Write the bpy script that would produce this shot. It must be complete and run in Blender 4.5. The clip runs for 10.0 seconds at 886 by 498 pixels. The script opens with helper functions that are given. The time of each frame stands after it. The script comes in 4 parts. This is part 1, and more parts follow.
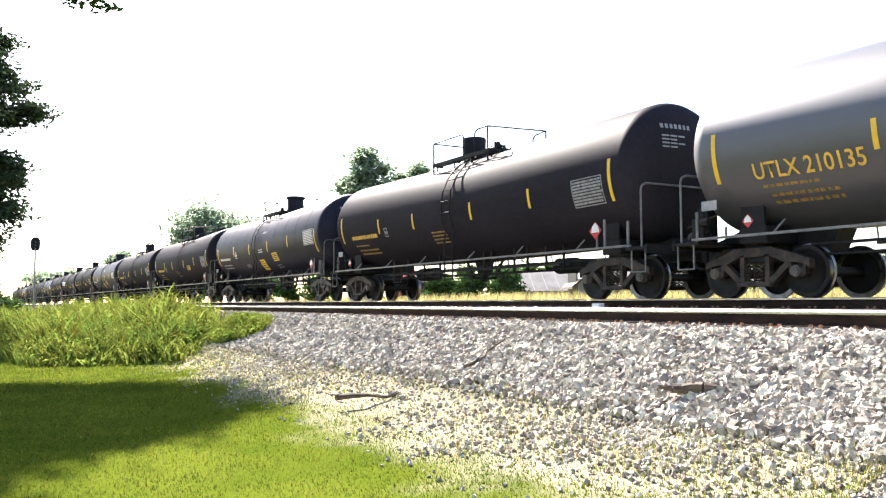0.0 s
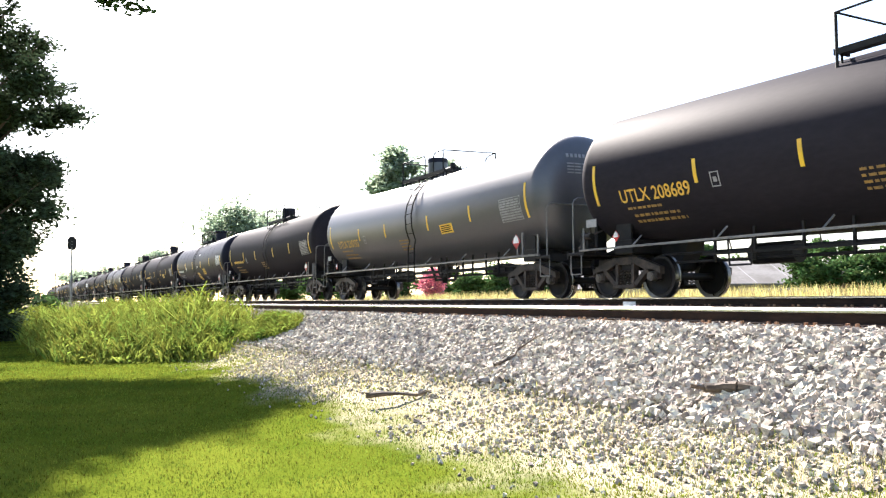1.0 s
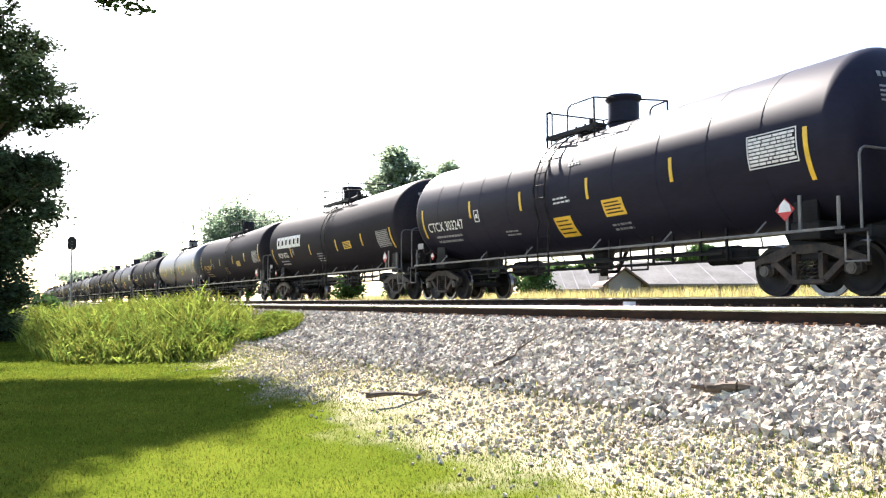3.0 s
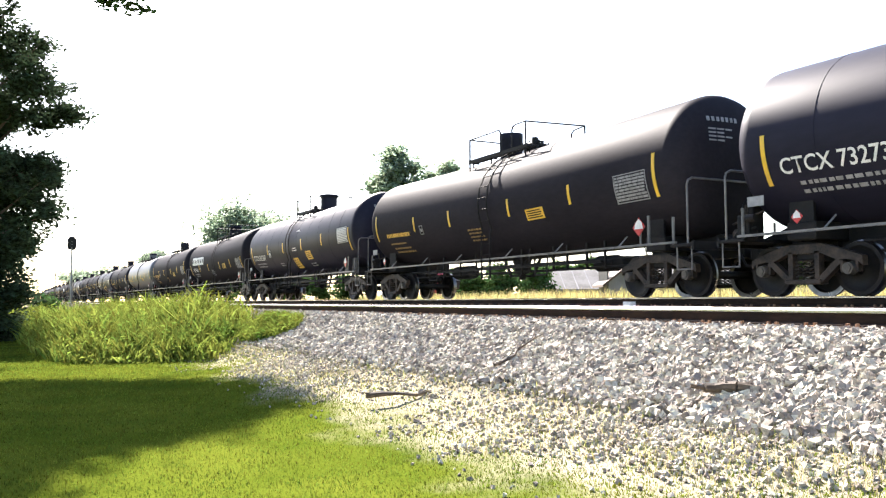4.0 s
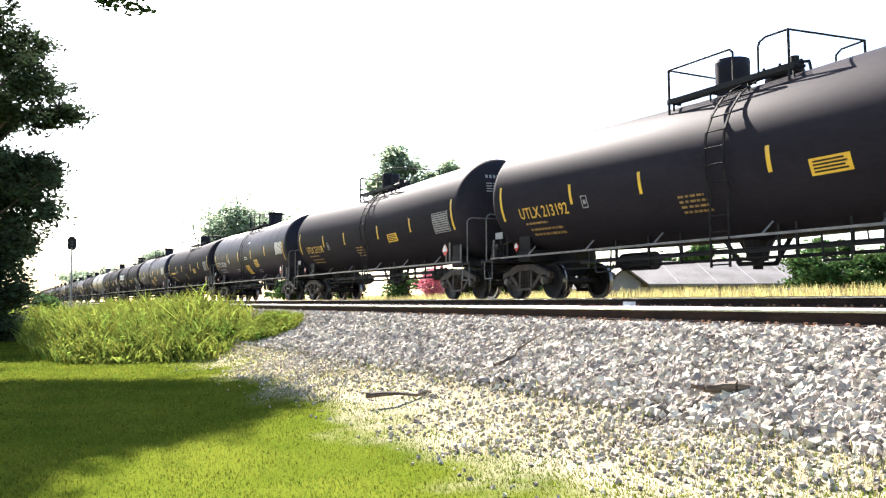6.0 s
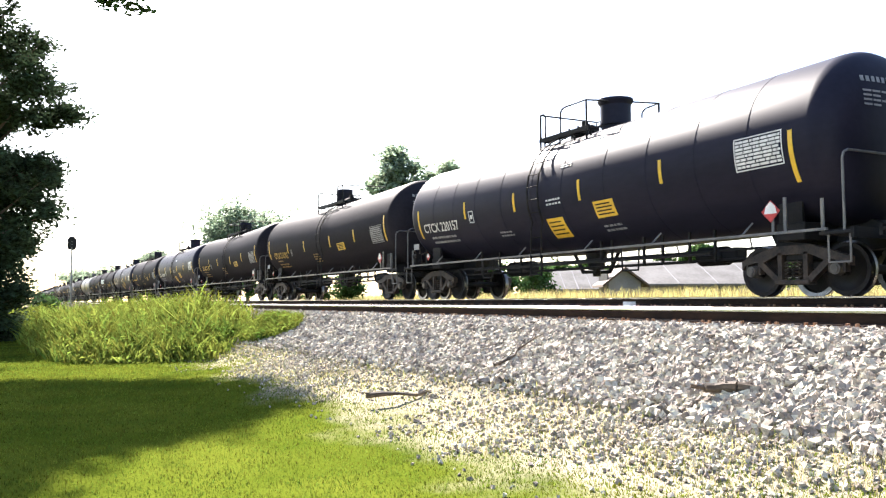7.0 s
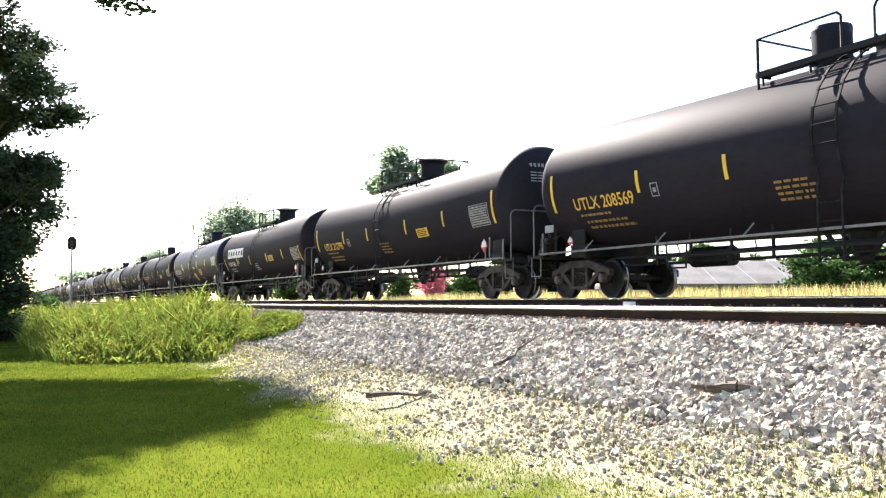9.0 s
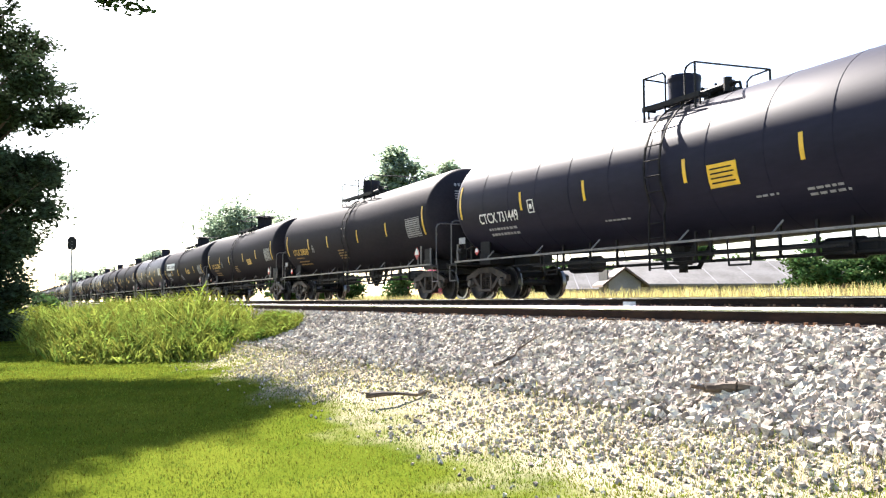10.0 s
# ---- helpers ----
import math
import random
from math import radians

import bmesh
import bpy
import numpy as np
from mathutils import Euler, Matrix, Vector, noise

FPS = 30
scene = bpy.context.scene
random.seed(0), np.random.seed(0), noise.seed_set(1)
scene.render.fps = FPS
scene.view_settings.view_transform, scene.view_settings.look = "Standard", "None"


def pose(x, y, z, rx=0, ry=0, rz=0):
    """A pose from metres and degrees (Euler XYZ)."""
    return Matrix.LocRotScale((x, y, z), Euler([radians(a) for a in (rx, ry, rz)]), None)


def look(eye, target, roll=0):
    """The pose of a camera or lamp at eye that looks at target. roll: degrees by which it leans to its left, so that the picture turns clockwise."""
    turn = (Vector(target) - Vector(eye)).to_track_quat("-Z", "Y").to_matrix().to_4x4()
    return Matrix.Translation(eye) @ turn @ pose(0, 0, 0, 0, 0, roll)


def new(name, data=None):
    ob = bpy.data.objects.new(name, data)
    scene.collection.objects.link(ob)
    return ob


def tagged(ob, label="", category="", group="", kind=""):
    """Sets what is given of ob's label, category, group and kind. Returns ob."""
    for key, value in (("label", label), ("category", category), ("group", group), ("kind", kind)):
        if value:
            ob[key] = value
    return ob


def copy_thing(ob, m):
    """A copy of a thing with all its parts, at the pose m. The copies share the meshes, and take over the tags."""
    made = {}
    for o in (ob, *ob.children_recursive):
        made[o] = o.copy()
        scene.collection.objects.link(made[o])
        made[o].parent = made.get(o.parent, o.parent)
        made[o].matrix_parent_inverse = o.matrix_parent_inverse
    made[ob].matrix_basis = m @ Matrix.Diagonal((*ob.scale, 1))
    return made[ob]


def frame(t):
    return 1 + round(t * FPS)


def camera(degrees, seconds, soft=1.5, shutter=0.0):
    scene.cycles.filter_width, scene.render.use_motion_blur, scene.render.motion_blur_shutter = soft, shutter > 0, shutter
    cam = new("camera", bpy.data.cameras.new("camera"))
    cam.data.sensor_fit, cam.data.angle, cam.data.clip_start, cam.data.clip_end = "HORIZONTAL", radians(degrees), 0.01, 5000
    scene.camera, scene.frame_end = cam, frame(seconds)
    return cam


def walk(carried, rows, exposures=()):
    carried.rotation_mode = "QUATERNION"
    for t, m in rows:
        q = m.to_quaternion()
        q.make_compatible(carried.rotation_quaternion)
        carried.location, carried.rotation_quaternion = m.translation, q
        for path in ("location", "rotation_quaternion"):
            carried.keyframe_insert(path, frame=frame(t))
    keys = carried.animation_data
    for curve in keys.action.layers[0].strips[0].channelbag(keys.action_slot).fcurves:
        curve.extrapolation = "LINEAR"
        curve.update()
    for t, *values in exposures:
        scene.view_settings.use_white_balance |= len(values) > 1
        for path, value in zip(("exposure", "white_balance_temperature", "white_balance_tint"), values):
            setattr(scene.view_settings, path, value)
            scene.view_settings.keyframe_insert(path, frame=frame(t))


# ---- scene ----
cam = camera(56.43, 10.0, soft=1.25)
EYE = (0.0, 0.0, -0.048)


def aim(yaw, tilt, roll=-0.25):
    """A view turned yaw degrees from +y towards -x and tilted up."""
    a, b = radians(yaw), radians(tilt)
    way = Vector((-math.sin(a) * math.cos(b), math.cos(a) * math.cos(b), math.sin(b)))
    return look(EYE, Vector(EYE) + way * 10, roll)


YAW, TILT = 62.213, 3.567
walk(cam, [(0.0, aim(YAW - 2.08, TILT + 0.10)), (0.1, aim(YAW - 1.98, TILT + 0.10)), (0.2, aim(YAW + 0.83, TILT + 0.04)),
           (0.3, aim(YAW + 0.69, TILT + 0.04)), (0.4, aim(YAW + 0.55, TILT + 0.05)), (0.5, aim(YAW + 0.33, TILT + 0.05)),
           (0.6, aim(YAW + 0.07, TILT + 0.02)), (0.7, aim(YAW + 0.03, TILT)), (0.8, aim(YAW, TILT)), (10.0, aim(YAW, TILT))],
     exposures=[(0.0, 2.62, 6500, 15), (10.0, 2.62, 6500, 15)])

# ---- light ----
SUN_AZ, SUN_EL = radians(-83), radians(37)     # azimuth from +y, clockwise positive
world = bpy.data.worlds.new("sky")
scene.world = world
world.use_nodes = True
wn = world.node_tree.nodes
sky = wn.new("ShaderNodeTexSky")
sky.sky_type, sky.sun_disc = "NISHITA", False
sky.sun_elevation, sky.sun_rotation = SUN_EL, SUN_AZ
sky.air_density, sky.dust_density, sky.ozone_density = 1.0, 1.0, 1.0
world.node_tree.links.new(sky.outputs[0], wn["Background"].inputs[0])
wn["Background"].inputs[1].default_value = 0.062
lamp = bpy.data.lights.new("sun", "SUN")
lamp.energy, lamp.angle, lamp.color = 5.0, radians(0.6), (1.0, 0.95, 0.86)
to_sun = Vector((math.sin(SUN_AZ) * math.cos(SUN_EL), math.cos(SUN_AZ) * math.cos(SUN_EL), math.sin(SUN_EL)))
new("sun", lamp).matrix_world = look(to_sun * 50, (0, 0, 0))


# ---- materials ----
def material(name, colour, rough=0.6, metal=0.0, second=None, scale=6.0, fine=60.0, bump=0.0, spread=0.35, random_by="", coat=0.0,
             rough_var=0.12, stretch=(1, 1, 1), space="Object", gloss=0.5):
    """A surface with large stains and fine grain; second is the colour that the stains go to."""
    m = bpy.data.materials.new(name)
    m.use_nodes = True
    nt = m.node_tree
    n, ln = nt.nodes, nt.links
    p = n["Principled BSDF"]
    second = second or tuple(c * 0.6 for c in colour)
    tc, mp = n.new("ShaderNodeTexCoord"), n.new("ShaderNodeMapping")
    mp.inputs["Scale"].default_value = stretch
    ln.new(tc.outputs[space], mp.inputs[0])
    big, small = n.new("ShaderNodeTexNoise"), n.new("ShaderNodeTexNoise")
    for tex, s, d in ((big, scale, 5.0), (small, fine, 3.0)):
        tex.inputs["Scale"].default_value, tex.inputs["Detail"].default_value = s, d
        ln.new(mp.outputs[0], tex.inputs["Vector"])
    add = n.new("ShaderNodeMath")
    add.operation = "MULTIPLY_ADD"
    add.inputs[1].default_value = 0.45
    ln.new(small.outputs[0], add.inputs[0])
    ln.new(big.outputs[0], add.inputs[2])
    ramp = n.new("ShaderNodeMapRange")
    ramp.inputs["From Min"].default_value, ramp.inputs["From Max"].default_value = 0.725 - spread / 2, 0.725 + spread / 2
    ln.new(add.outputs[0], ramp.inputs[0])
    mix = n.new("ShaderNodeMix")
    mix.data_type = "RGBA"
    mix.inputs[6].default_value, mix.inputs[7].default_value = (*colour, 1), (*second, 1)
    ln.new(ramp.outputs[0], mix.inputs[0])
    col = mix.outputs[2]
    if random_by:
        if random_by == "island":
            info = n.new("ShaderNodeNewGeometry").outputs["Random Per Island"]
        else:
            info = n.new("ShaderNodeObjectInfo").outputs["Random"]
        hsv, r1, r2 = n.new("ShaderNodeHueSaturation"), n.new("ShaderNodeMapRange"), n.new("ShaderNodeMapRange")
        r1.inputs["To Min"].default_value, r1.inputs["To Max"].default_value = 0.45, 1.45
        r2.inputs["To Min"].default_value, r2.inputs["To Max"].default_value = 0.47, 0.53
        ln.new(info, r1.inputs[0])
        ln.new(info, r2.inputs[0])
        ln.new(r1.outputs[0], hsv.inputs["Value"])
        ln.new(r2.outputs[0], hsv.inputs["Hue"])
        ln.new(col, hsv.inputs["Color"])
        col = hsv.outputs[0]
    ln.new(col, p.inputs["Base Color"])
    rr = n.new("ShaderNodeMapRange")
    rr.inputs["To Min"].default_value, rr.inputs["To Max"].default_value = max(0.03, rough - rough_var), min(1, rough + rough_var)
    ln.new(big.outputs[0], rr.inputs[0])
    ln.new(rr.outputs[0], p.inputs["Roughness"])
    p.inputs["Metallic"].default_value = metal
    p.inputs["Specular IOR Level"].default_value = gloss
    p.inputs["Coat Weight"].default_value = coat
    p.inputs["Coat Roughness"].default_value = 0.15
    if bump:
        b = n.new("ShaderNodeBump")
        b.inputs["Strength"].default_value, b.inputs["Distance"].default_value = 0.6, bump
        ln.new(small.outputs[0], b.inputs["Height"])
        ln.new(b.outputs[0], p.inputs["Normal"])
    return m


def leafy(name, colour, second, through_light=0.35):
    """Leaves and blades: light passes through them."""
    m = material(name, colour, 0.75, second=second, scale=0.8, fine=9.0, random_by="island", spread=0.5, gloss=0.0)
    nt = m.node_tree
    p, out = nt.nodes["Principled BSDF"], nt.nodes["Material Output"]
    tr, ms = nt.nodes.new("ShaderNodeBsdfTranslucent"), nt.nodes.new("ShaderNodeMixShader")
    ms.inputs[0].default_value = through_light
    src = p.inputs["Base Color"].links[0].from_socket
    nt.links.new(src, tr.inputs[0])
    nt.links.new(p.outputs[0], ms.inputs[1])
    nt.links.new(tr.outputs[0], ms.inputs[2])
    nt.links.new(ms.outputs[0], out.inputs[0])
    return m


M = {}
M["matte"] = material("dusty_black_paint", (0.016, 0.0145, 0.019), 0.62, second=(0.03, 0.027, 0.033), gloss=0.03, scale=0.7, fine=14, spread=0.6, stretch=(0.35, 1, 1), rough_var=0.06, bump=0.0006)
M["gloss"] = material("glossy_blue_black_paint", (0.012, 0.0115, 0.021), 0.48, second=(0.022, 0.021, 0.037), gloss=0.1, scale=0.6, fine=10, spread=0.6, stretch=(0.3, 1, 1), rough_var=0.07)
M["sheen"] = material("shiny_worn_grey_paint", (0.05, 0.05, 0.058), 0.45, second=(0.07, 0.07, 0.08), metal=0.2, scale=0.6, fine=10, spread=0.6, stretch=(0.3, 1, 1), rough_var=0.05, gloss=1.0)
M["ladder"] = material("dull_black_ladder_paint", (0.012, 0.012, 0.014), 0.7, second=(0.03, 0.028, 0.027), gloss=0.05, scale=4, fine=50)
M["frame"] = material("grimy_black_steel", (0.005, 0.005, 0.006), 0.65, second=(0.016, 0.014, 0.013), scale=3, fine=40, bump=0.002, gloss=0.25)
M["bar"] = material("worn_grey_handrail", (0.09, 0.09, 0.095), 0.45, second=(0.2, 0.19, 0.18), scale=4, fine=50, metal=0.3)
M["wheel"] = material("brown_wheel_steel", (0.006, 0.0055, 0.0055), 0.6, second=(0.018, 0.014, 0.012), scale=3, fine=30, gloss=0.25)
M["tread"] = material("bright_wheel_rim", (0.22, 0.21, 0.2), 0.3, metal=1.0, scale=8, fine=60)
M["sideframe"] = material("dusty_cast_steel", (0.006, 0.006, 0.0065), 0.6, second=(0.07, 0.05, 0.038), scale=5, fine=35, bump=0.003, spread=0.5, gloss=0.3)
M["bearing"] = material("grey_bearing_cap", (0.12, 0.105, 0.09), 0.5, metal=0.3, scale=6, fine=30)
M["yellow"] = material("yellow_reflective_tape", (0.8, 0.5, 0.03), 0.4, second=(0.66, 0.4, 0.04), scale=5, fine=40)
M["yellow_paint"] = material("yellow_stencil_paint", (0.75, 0.45, 0.05), 0.5, second=(0.55, 0.33, 0.06), scale=9, fine=60)
M["white_paint"] = material("white_stencil_paint", (0.78, 0.78, 0.76), 0.5, second=(0.6, 0.6, 0.58), scale=7, fine=60)
M["grey_paint"] = material("faded_grey_stencil", (0.32, 0.32, 0.33), 0.55, second=(0.2, 0.2, 0.2), scale=7, fine=60)
M["faded_yellow"] = material("faded_yellow_stencil", (0.34, 0.2, 0.04), 0.6, second=(0.16, 0.1, 0.04), scale=9, fine=60)
M["red"] = material("red_placard", (0.55, 0.03, 0.03), 0.4, scale=8)
M["rail_head"] = material("polished_rail_head", (0.62, 0.6, 0.58), 0.28, metal=1.0, second=(0.45, 0.42, 0.4), scale=3, fine=40, stretch=(0.1, 1, 1))
M["rail_web"] = material("rusty_rail_web", (0.016, 0.011, 0.009), 0.8, gloss=0.1, second=(0.04, 0.024, 0.016), scale=4, fine=40, stretch=(0.3, 1, 1))
M["tie"] = material("weathered_tie_wood", (0.12, 0.085, 0.06), 0.85, second=(0.22, 0.17, 0.13), scale=5, fine=30, bump=0.004, random_by="object", stretch=(1, 0.2, 1))
M["plate"] = material("rusty_tie_plate", (0.2, 0.1, 0.055), 0.7, second=(0.3, 0.18, 0.1), scale=9, fine=60)
M["stone"] = material("crushed_granite", (0.52, 0.47, 0.4), 0.9, second=(0.26, 0.23, 0.19), gloss=0.0, scale=5, fine=50, random_by="island", bump=0.004)
M["bed"] = material("ballast_bed", (0.3, 0.27, 0.25), 0.9, second=(0.1, 0.09, 0.085), scale=18, fine=45, bump=0.03, spread=0.3)
M["bark"] = material("brown_bark", (0.07, 0.05, 0.035), 0.9, second=(0.14, 0.11, 0.085), scale=3, fine=25, bump=0.01, stretch=(1, 1, 0.3))
M["leaf_dark"] = leafy("dark_cedar_leaves", (0.03, 0.047, 0.028), (0.065, 0.09, 0.05), 0.25)
M["leaf"] = leafy("green_leaves", (0.045, 0.09, 0.03), (0.08, 0.13, 0.045))
# paler than the near leaves: distance haze is mixed into this colour
M["leaf_far"] = leafy("hazed_far_leaves", (0.21, 0.27, 0.19), (0.27, 0.33, 0.23), 0.6)
M["pink"] = leafy("pink_blossom", (0.5, 0.12, 0.2), (0.6, 0.25, 0.3))
M["blade"] = leafy("lawn_blades", (0.066, 0.1, 0.014), (0.17, 0.19, 0.026))
M["weed"] = leafy("tall_weed_blades", (0.06, 0.1, 0.018), (0.27, 0.29, 0.055), 0.3)
M["weed_leaf"] = leafy("weed_leaves", (0.07, 0.12, 0.02), (0.24, 0.27, 0.05), 0.45)
M["dry"] = leafy("dry_grass_blades", (0.4, 0.34, 0.12), (0.46, 0.4, 0.2))
M["white_wall"] = material("pale_sheet_metal", (0.17, 0.165, 0.16), 0.7, gloss=0.1, second=(0.11, 0.105, 0.1), scale=0.6, fine=6)
M["grey_wall"] = material("grey_shed_boards", (0.2, 0.2, 0.215), 0.7, second=(0.15, 0.15, 0.16), scale=1, fine=12)
M["roof"] = material("brown_shingles", (0.07, 0.045, 0.035), 0.85, second=(0.1, 0.07, 0.055), scale=2, fine=20)
M["dark"] = material("dark_opening", (0.03, 0.03, 0.035), 0.4)
M["pole"] = material("grey_mast", (0.25, 0.25, 0.25), 0.5, metal=0.4, scale=3)
M["drift"] = material("weathered_wood", (0.04, 0.028, 0.02), 0.85, second=(0.15, 0.11, 0.075), scale=7, fine=40, bump=0.006, stretch=(0.3, 1, 1))


def ground_material():
    """Lawn, thin dry verge and gravel, blended by place, with painted shade in the ballast zone."""
    m = material("grass_and_gravel_ground", (0.045, 0.07, 0.006), 0.95, gloss=0.0, second=(0.11, 0.125, 0.016), scale=0.9, fine=30, bump=0.02, spread=0.6)
    nt = m.node_tree
    n, ln = nt.nodes, nt.links
    p = n["Principled BSDF"]
    green = p.inputs["Base Color"].links[0].from_socket
    tc, sep = n.new("ShaderNodeTexCoord"), n.new("ShaderNodeSeparateXYZ")
    ln.new(tc.outputs["Object"], sep.inputs[0])
    wob = n.new("ShaderNodeTexNoise")
    wob.inputs["Scale"].default_value, wob.inputs["Detail"].default_value = 0.7, 6
    ln.new(tc.outputs["Object"], wob.inputs["Vector"])
    s = n.new("ShaderNodeMath")
    s.operation = "MULTIPLY_ADD"
    s.inputs[1].default_value = 3.2
    ln.new(wob.outputs[0], s.inputs[0])
    ln.new(sep.outputs[1], s.inputs[2])

    def band(a, b):
        r = n.new("ShaderNodeMapRange")
        r.interpolation_type = "SMOOTHSTEP"
        r.inputs["From Min"].default_value, r.inputs["From Max"].default_value = a, b
        ln.new(s.outputs[0], r.inputs[0])
        return r.outputs[0]

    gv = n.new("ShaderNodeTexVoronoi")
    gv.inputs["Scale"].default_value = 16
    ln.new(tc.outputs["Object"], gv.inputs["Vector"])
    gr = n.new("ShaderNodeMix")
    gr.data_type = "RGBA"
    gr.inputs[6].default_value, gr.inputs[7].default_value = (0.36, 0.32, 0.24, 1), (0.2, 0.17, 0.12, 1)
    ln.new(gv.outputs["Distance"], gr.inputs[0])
    # shade between the ballast stones, put into the bed's colour
    gap_shade = n.new("ShaderNodeMix")
    gap_shade.data_type = "RGBA"
    ln.new(band(6.8, 7.7), gap_shade.inputs[0])
    ln.new(gr.outputs[2], gap_shade.inputs[6])
    gap_shade.inputs[7].default_value = (0.1, 0.085, 0.07, 1)
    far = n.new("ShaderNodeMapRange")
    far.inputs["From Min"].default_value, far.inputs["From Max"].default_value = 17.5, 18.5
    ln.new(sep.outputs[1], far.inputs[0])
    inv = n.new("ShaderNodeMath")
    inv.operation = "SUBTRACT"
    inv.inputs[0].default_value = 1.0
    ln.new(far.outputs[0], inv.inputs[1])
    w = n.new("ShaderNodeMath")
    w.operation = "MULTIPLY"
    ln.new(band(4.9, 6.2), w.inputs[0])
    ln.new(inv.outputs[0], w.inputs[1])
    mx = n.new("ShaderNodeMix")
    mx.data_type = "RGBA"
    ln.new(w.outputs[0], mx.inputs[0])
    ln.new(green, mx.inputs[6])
    ln.new(gap_shade.outputs[2], mx.inputs[7])
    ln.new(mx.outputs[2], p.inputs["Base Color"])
    return m


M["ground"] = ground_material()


# ---- mesh helpers ----
def mesh_from(name, verts, faces, mat, smooth=False):
    me = bpy.data.meshes.new(name)
    me.from_pydata([tuple(v) for v in verts], [], [tuple(f) for f in faces])
    me.materials.append(mat)
    if smooth:
        me.polygons.foreach_set("use_smooth", [True] * len(me.polygons))
    me.update()
    return me


def part(name, bm, mat, parent, label="", smooth=False):
    """Link a bmesh as one mesh object under a thing or part."""
    me = bpy.data.meshes.new(name)
    bm.to_mesh(me)
    bm.free()
    for m in (mat if isinstance(mat, tuple) else (mat,)):
        me.materials.append(m)
    if smooth:
        me.polygons.foreach_set("use_smooth", [True] * len(me.polygons))
        me.set_sharp_from_angle(angle=radians(38))
    ob = new(name, me)
    ob.parent = parent
    return tagged(ob, label)


def box(bm, x0, x1, y0, y1, z0, z1, bevel=0.0):
    vs = bmesh.ops.create_cube(bm, size=1.0, matrix=Matrix.Translation(((x0 + x1) / 2, (y0 + y1) / 2, (z0 + z1) / 2))
                               @ Matrix.Diagonal((x1 - x0, y1 - y0, z1 - z0, 1)))["verts"]
    if bevel:
        es = list({e for v in vs for e in v.link_edges})
        bmesh.ops.bevel(bm, geom=es, offset=bevel, segments=1, affect="EDGES")
    return bm


def rod(bm, a, b, r0, r1=None, seg=8):
    """A round bar from a to b."""
    a, b = Vector(a), Vector(b)
    d = b - a
    m = Matrix.Translation((a + b) / 2) @ d.to_track_quat("Z", "Y").to_matrix().to_4x4()
    bmesh.ops.create_cone(bm, cap_ends=True, segments=seg, radius1=r0, radius2=r0 if r1 is None else r1, depth=d.length, matrix=m)
    return bm


def beam(bm, a, b, w, h):
    """A square bar from a to b, w wide and h high."""
    a, b = Vector(a), Vector(b)
    d = b - a
    m = Matrix.Translation((a + b) / 2) @ d.to_track_quat("X", "Z").to_matrix().to_4x4() @ Matrix.Diagonal((d.length, w, h, 1))
    bmesh.ops.create_cube(bm, size=1.0, matrix=m)
    return bm


def pipe(bm, pts, r, seg=6):
    for a, b in zip(pts, pts[1:]):
        rod(bm, a, b, r, seg=seg)
    for q in pts[1:-1]:
        bmesh.ops.create_icosphere(bm, subdivisions=1, radius=r * 1.02, matrix=Matrix.Translation(q))
    return bm


def prism(bm, outline, y0, y1):
    """Extrude an x, z outline from y0 to y1."""
    a = [bm.verts.new((x, y0, z)) for x, z in outline]
    b = [bm.verts.new((x, y1, z)) for x, z in outline]
    bm.faces.new(a)
    bm.faces.new(b[::-1])
    for i in range(len(a)):
        j = (i + 1) % len(a)
        bm.faces.new((a[j], a[i], b[i], b[j]))
    bmesh.ops.recalc_face_normals(bm, faces=bm.faces)
    return bm


def thing(name, m, label, category, group="", kind=""):
    ob = new(name)
    ob.matrix_basis = m
    return tagged(ob, label, category, group, kind)


BM = bmesh.new

# ---- ground ----
def ground_height(x, y):
    """Lawn, ballast shoulder, two tracks, far verge."""
    pts = ((-400, -1.75), (-6, -1.65), (2.5, -1.6), (4.6, -1.5), (5.4, -1.28), (7.15, -0.5), (7.5, -0.43), (11.3, -0.36), (15.8, -0.32),
           (17.2, -0.9), (19, -0.8), (26, -0.35), (60, -0.1), (2000, 0.0))
    for (a, za), (b, zb) in zip(pts, pts[1:]):
        if y <= b:
            k = max(0.0, (y - a) / (b - a))
            z = za + (zb - za) * k
            break
    else:
        z = 0.0
    amp = 0.05 if y < 5 else 0.035 if y < 7 else 0.008
    return z + amp * noise.noise((x * 0.35, y * 0.35, 3)) + amp * 0.5 * noise.noise((x * 1.3, y * 1.3, 7))


def steps(spans):
    out = []
    for a, b, d in spans:
        n = max(1, round((b - a) / d))
        out += [a + (b - a) * i / n for i in range(n)]
    return out + [spans[-1][1]]


xs = steps(((-3000, -400, 200), (-400, -90, 15), (-90, -40, 2), (-40, 4, 0.4), (4, 60, 4), (60, 400, 40), (400, 3000, 400)))
ys = steps(((-3000, -60, 300), (-60, -6, 6), (-6, 8, 0.28), (8, 20, 0.6), (20, 60, 4), (60, 400, 30), (400, 4000, 400)))
verts = [(x, y, ground_height(x, y)) for x in xs for y in ys]
n = len(ys)
faces = [(i * n + j, (i + 1) * n + j, (i + 1) * n + j + 1, i * n + j + 1) for i in range(len(xs) - 1) for j in range(n - 1)]
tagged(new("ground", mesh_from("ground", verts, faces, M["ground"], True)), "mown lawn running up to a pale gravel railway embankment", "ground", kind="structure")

# ---- railway tracks ----
TRAIN_Y, NEAR_Y = 13.36, 8.95
GAUGE = 0.7525


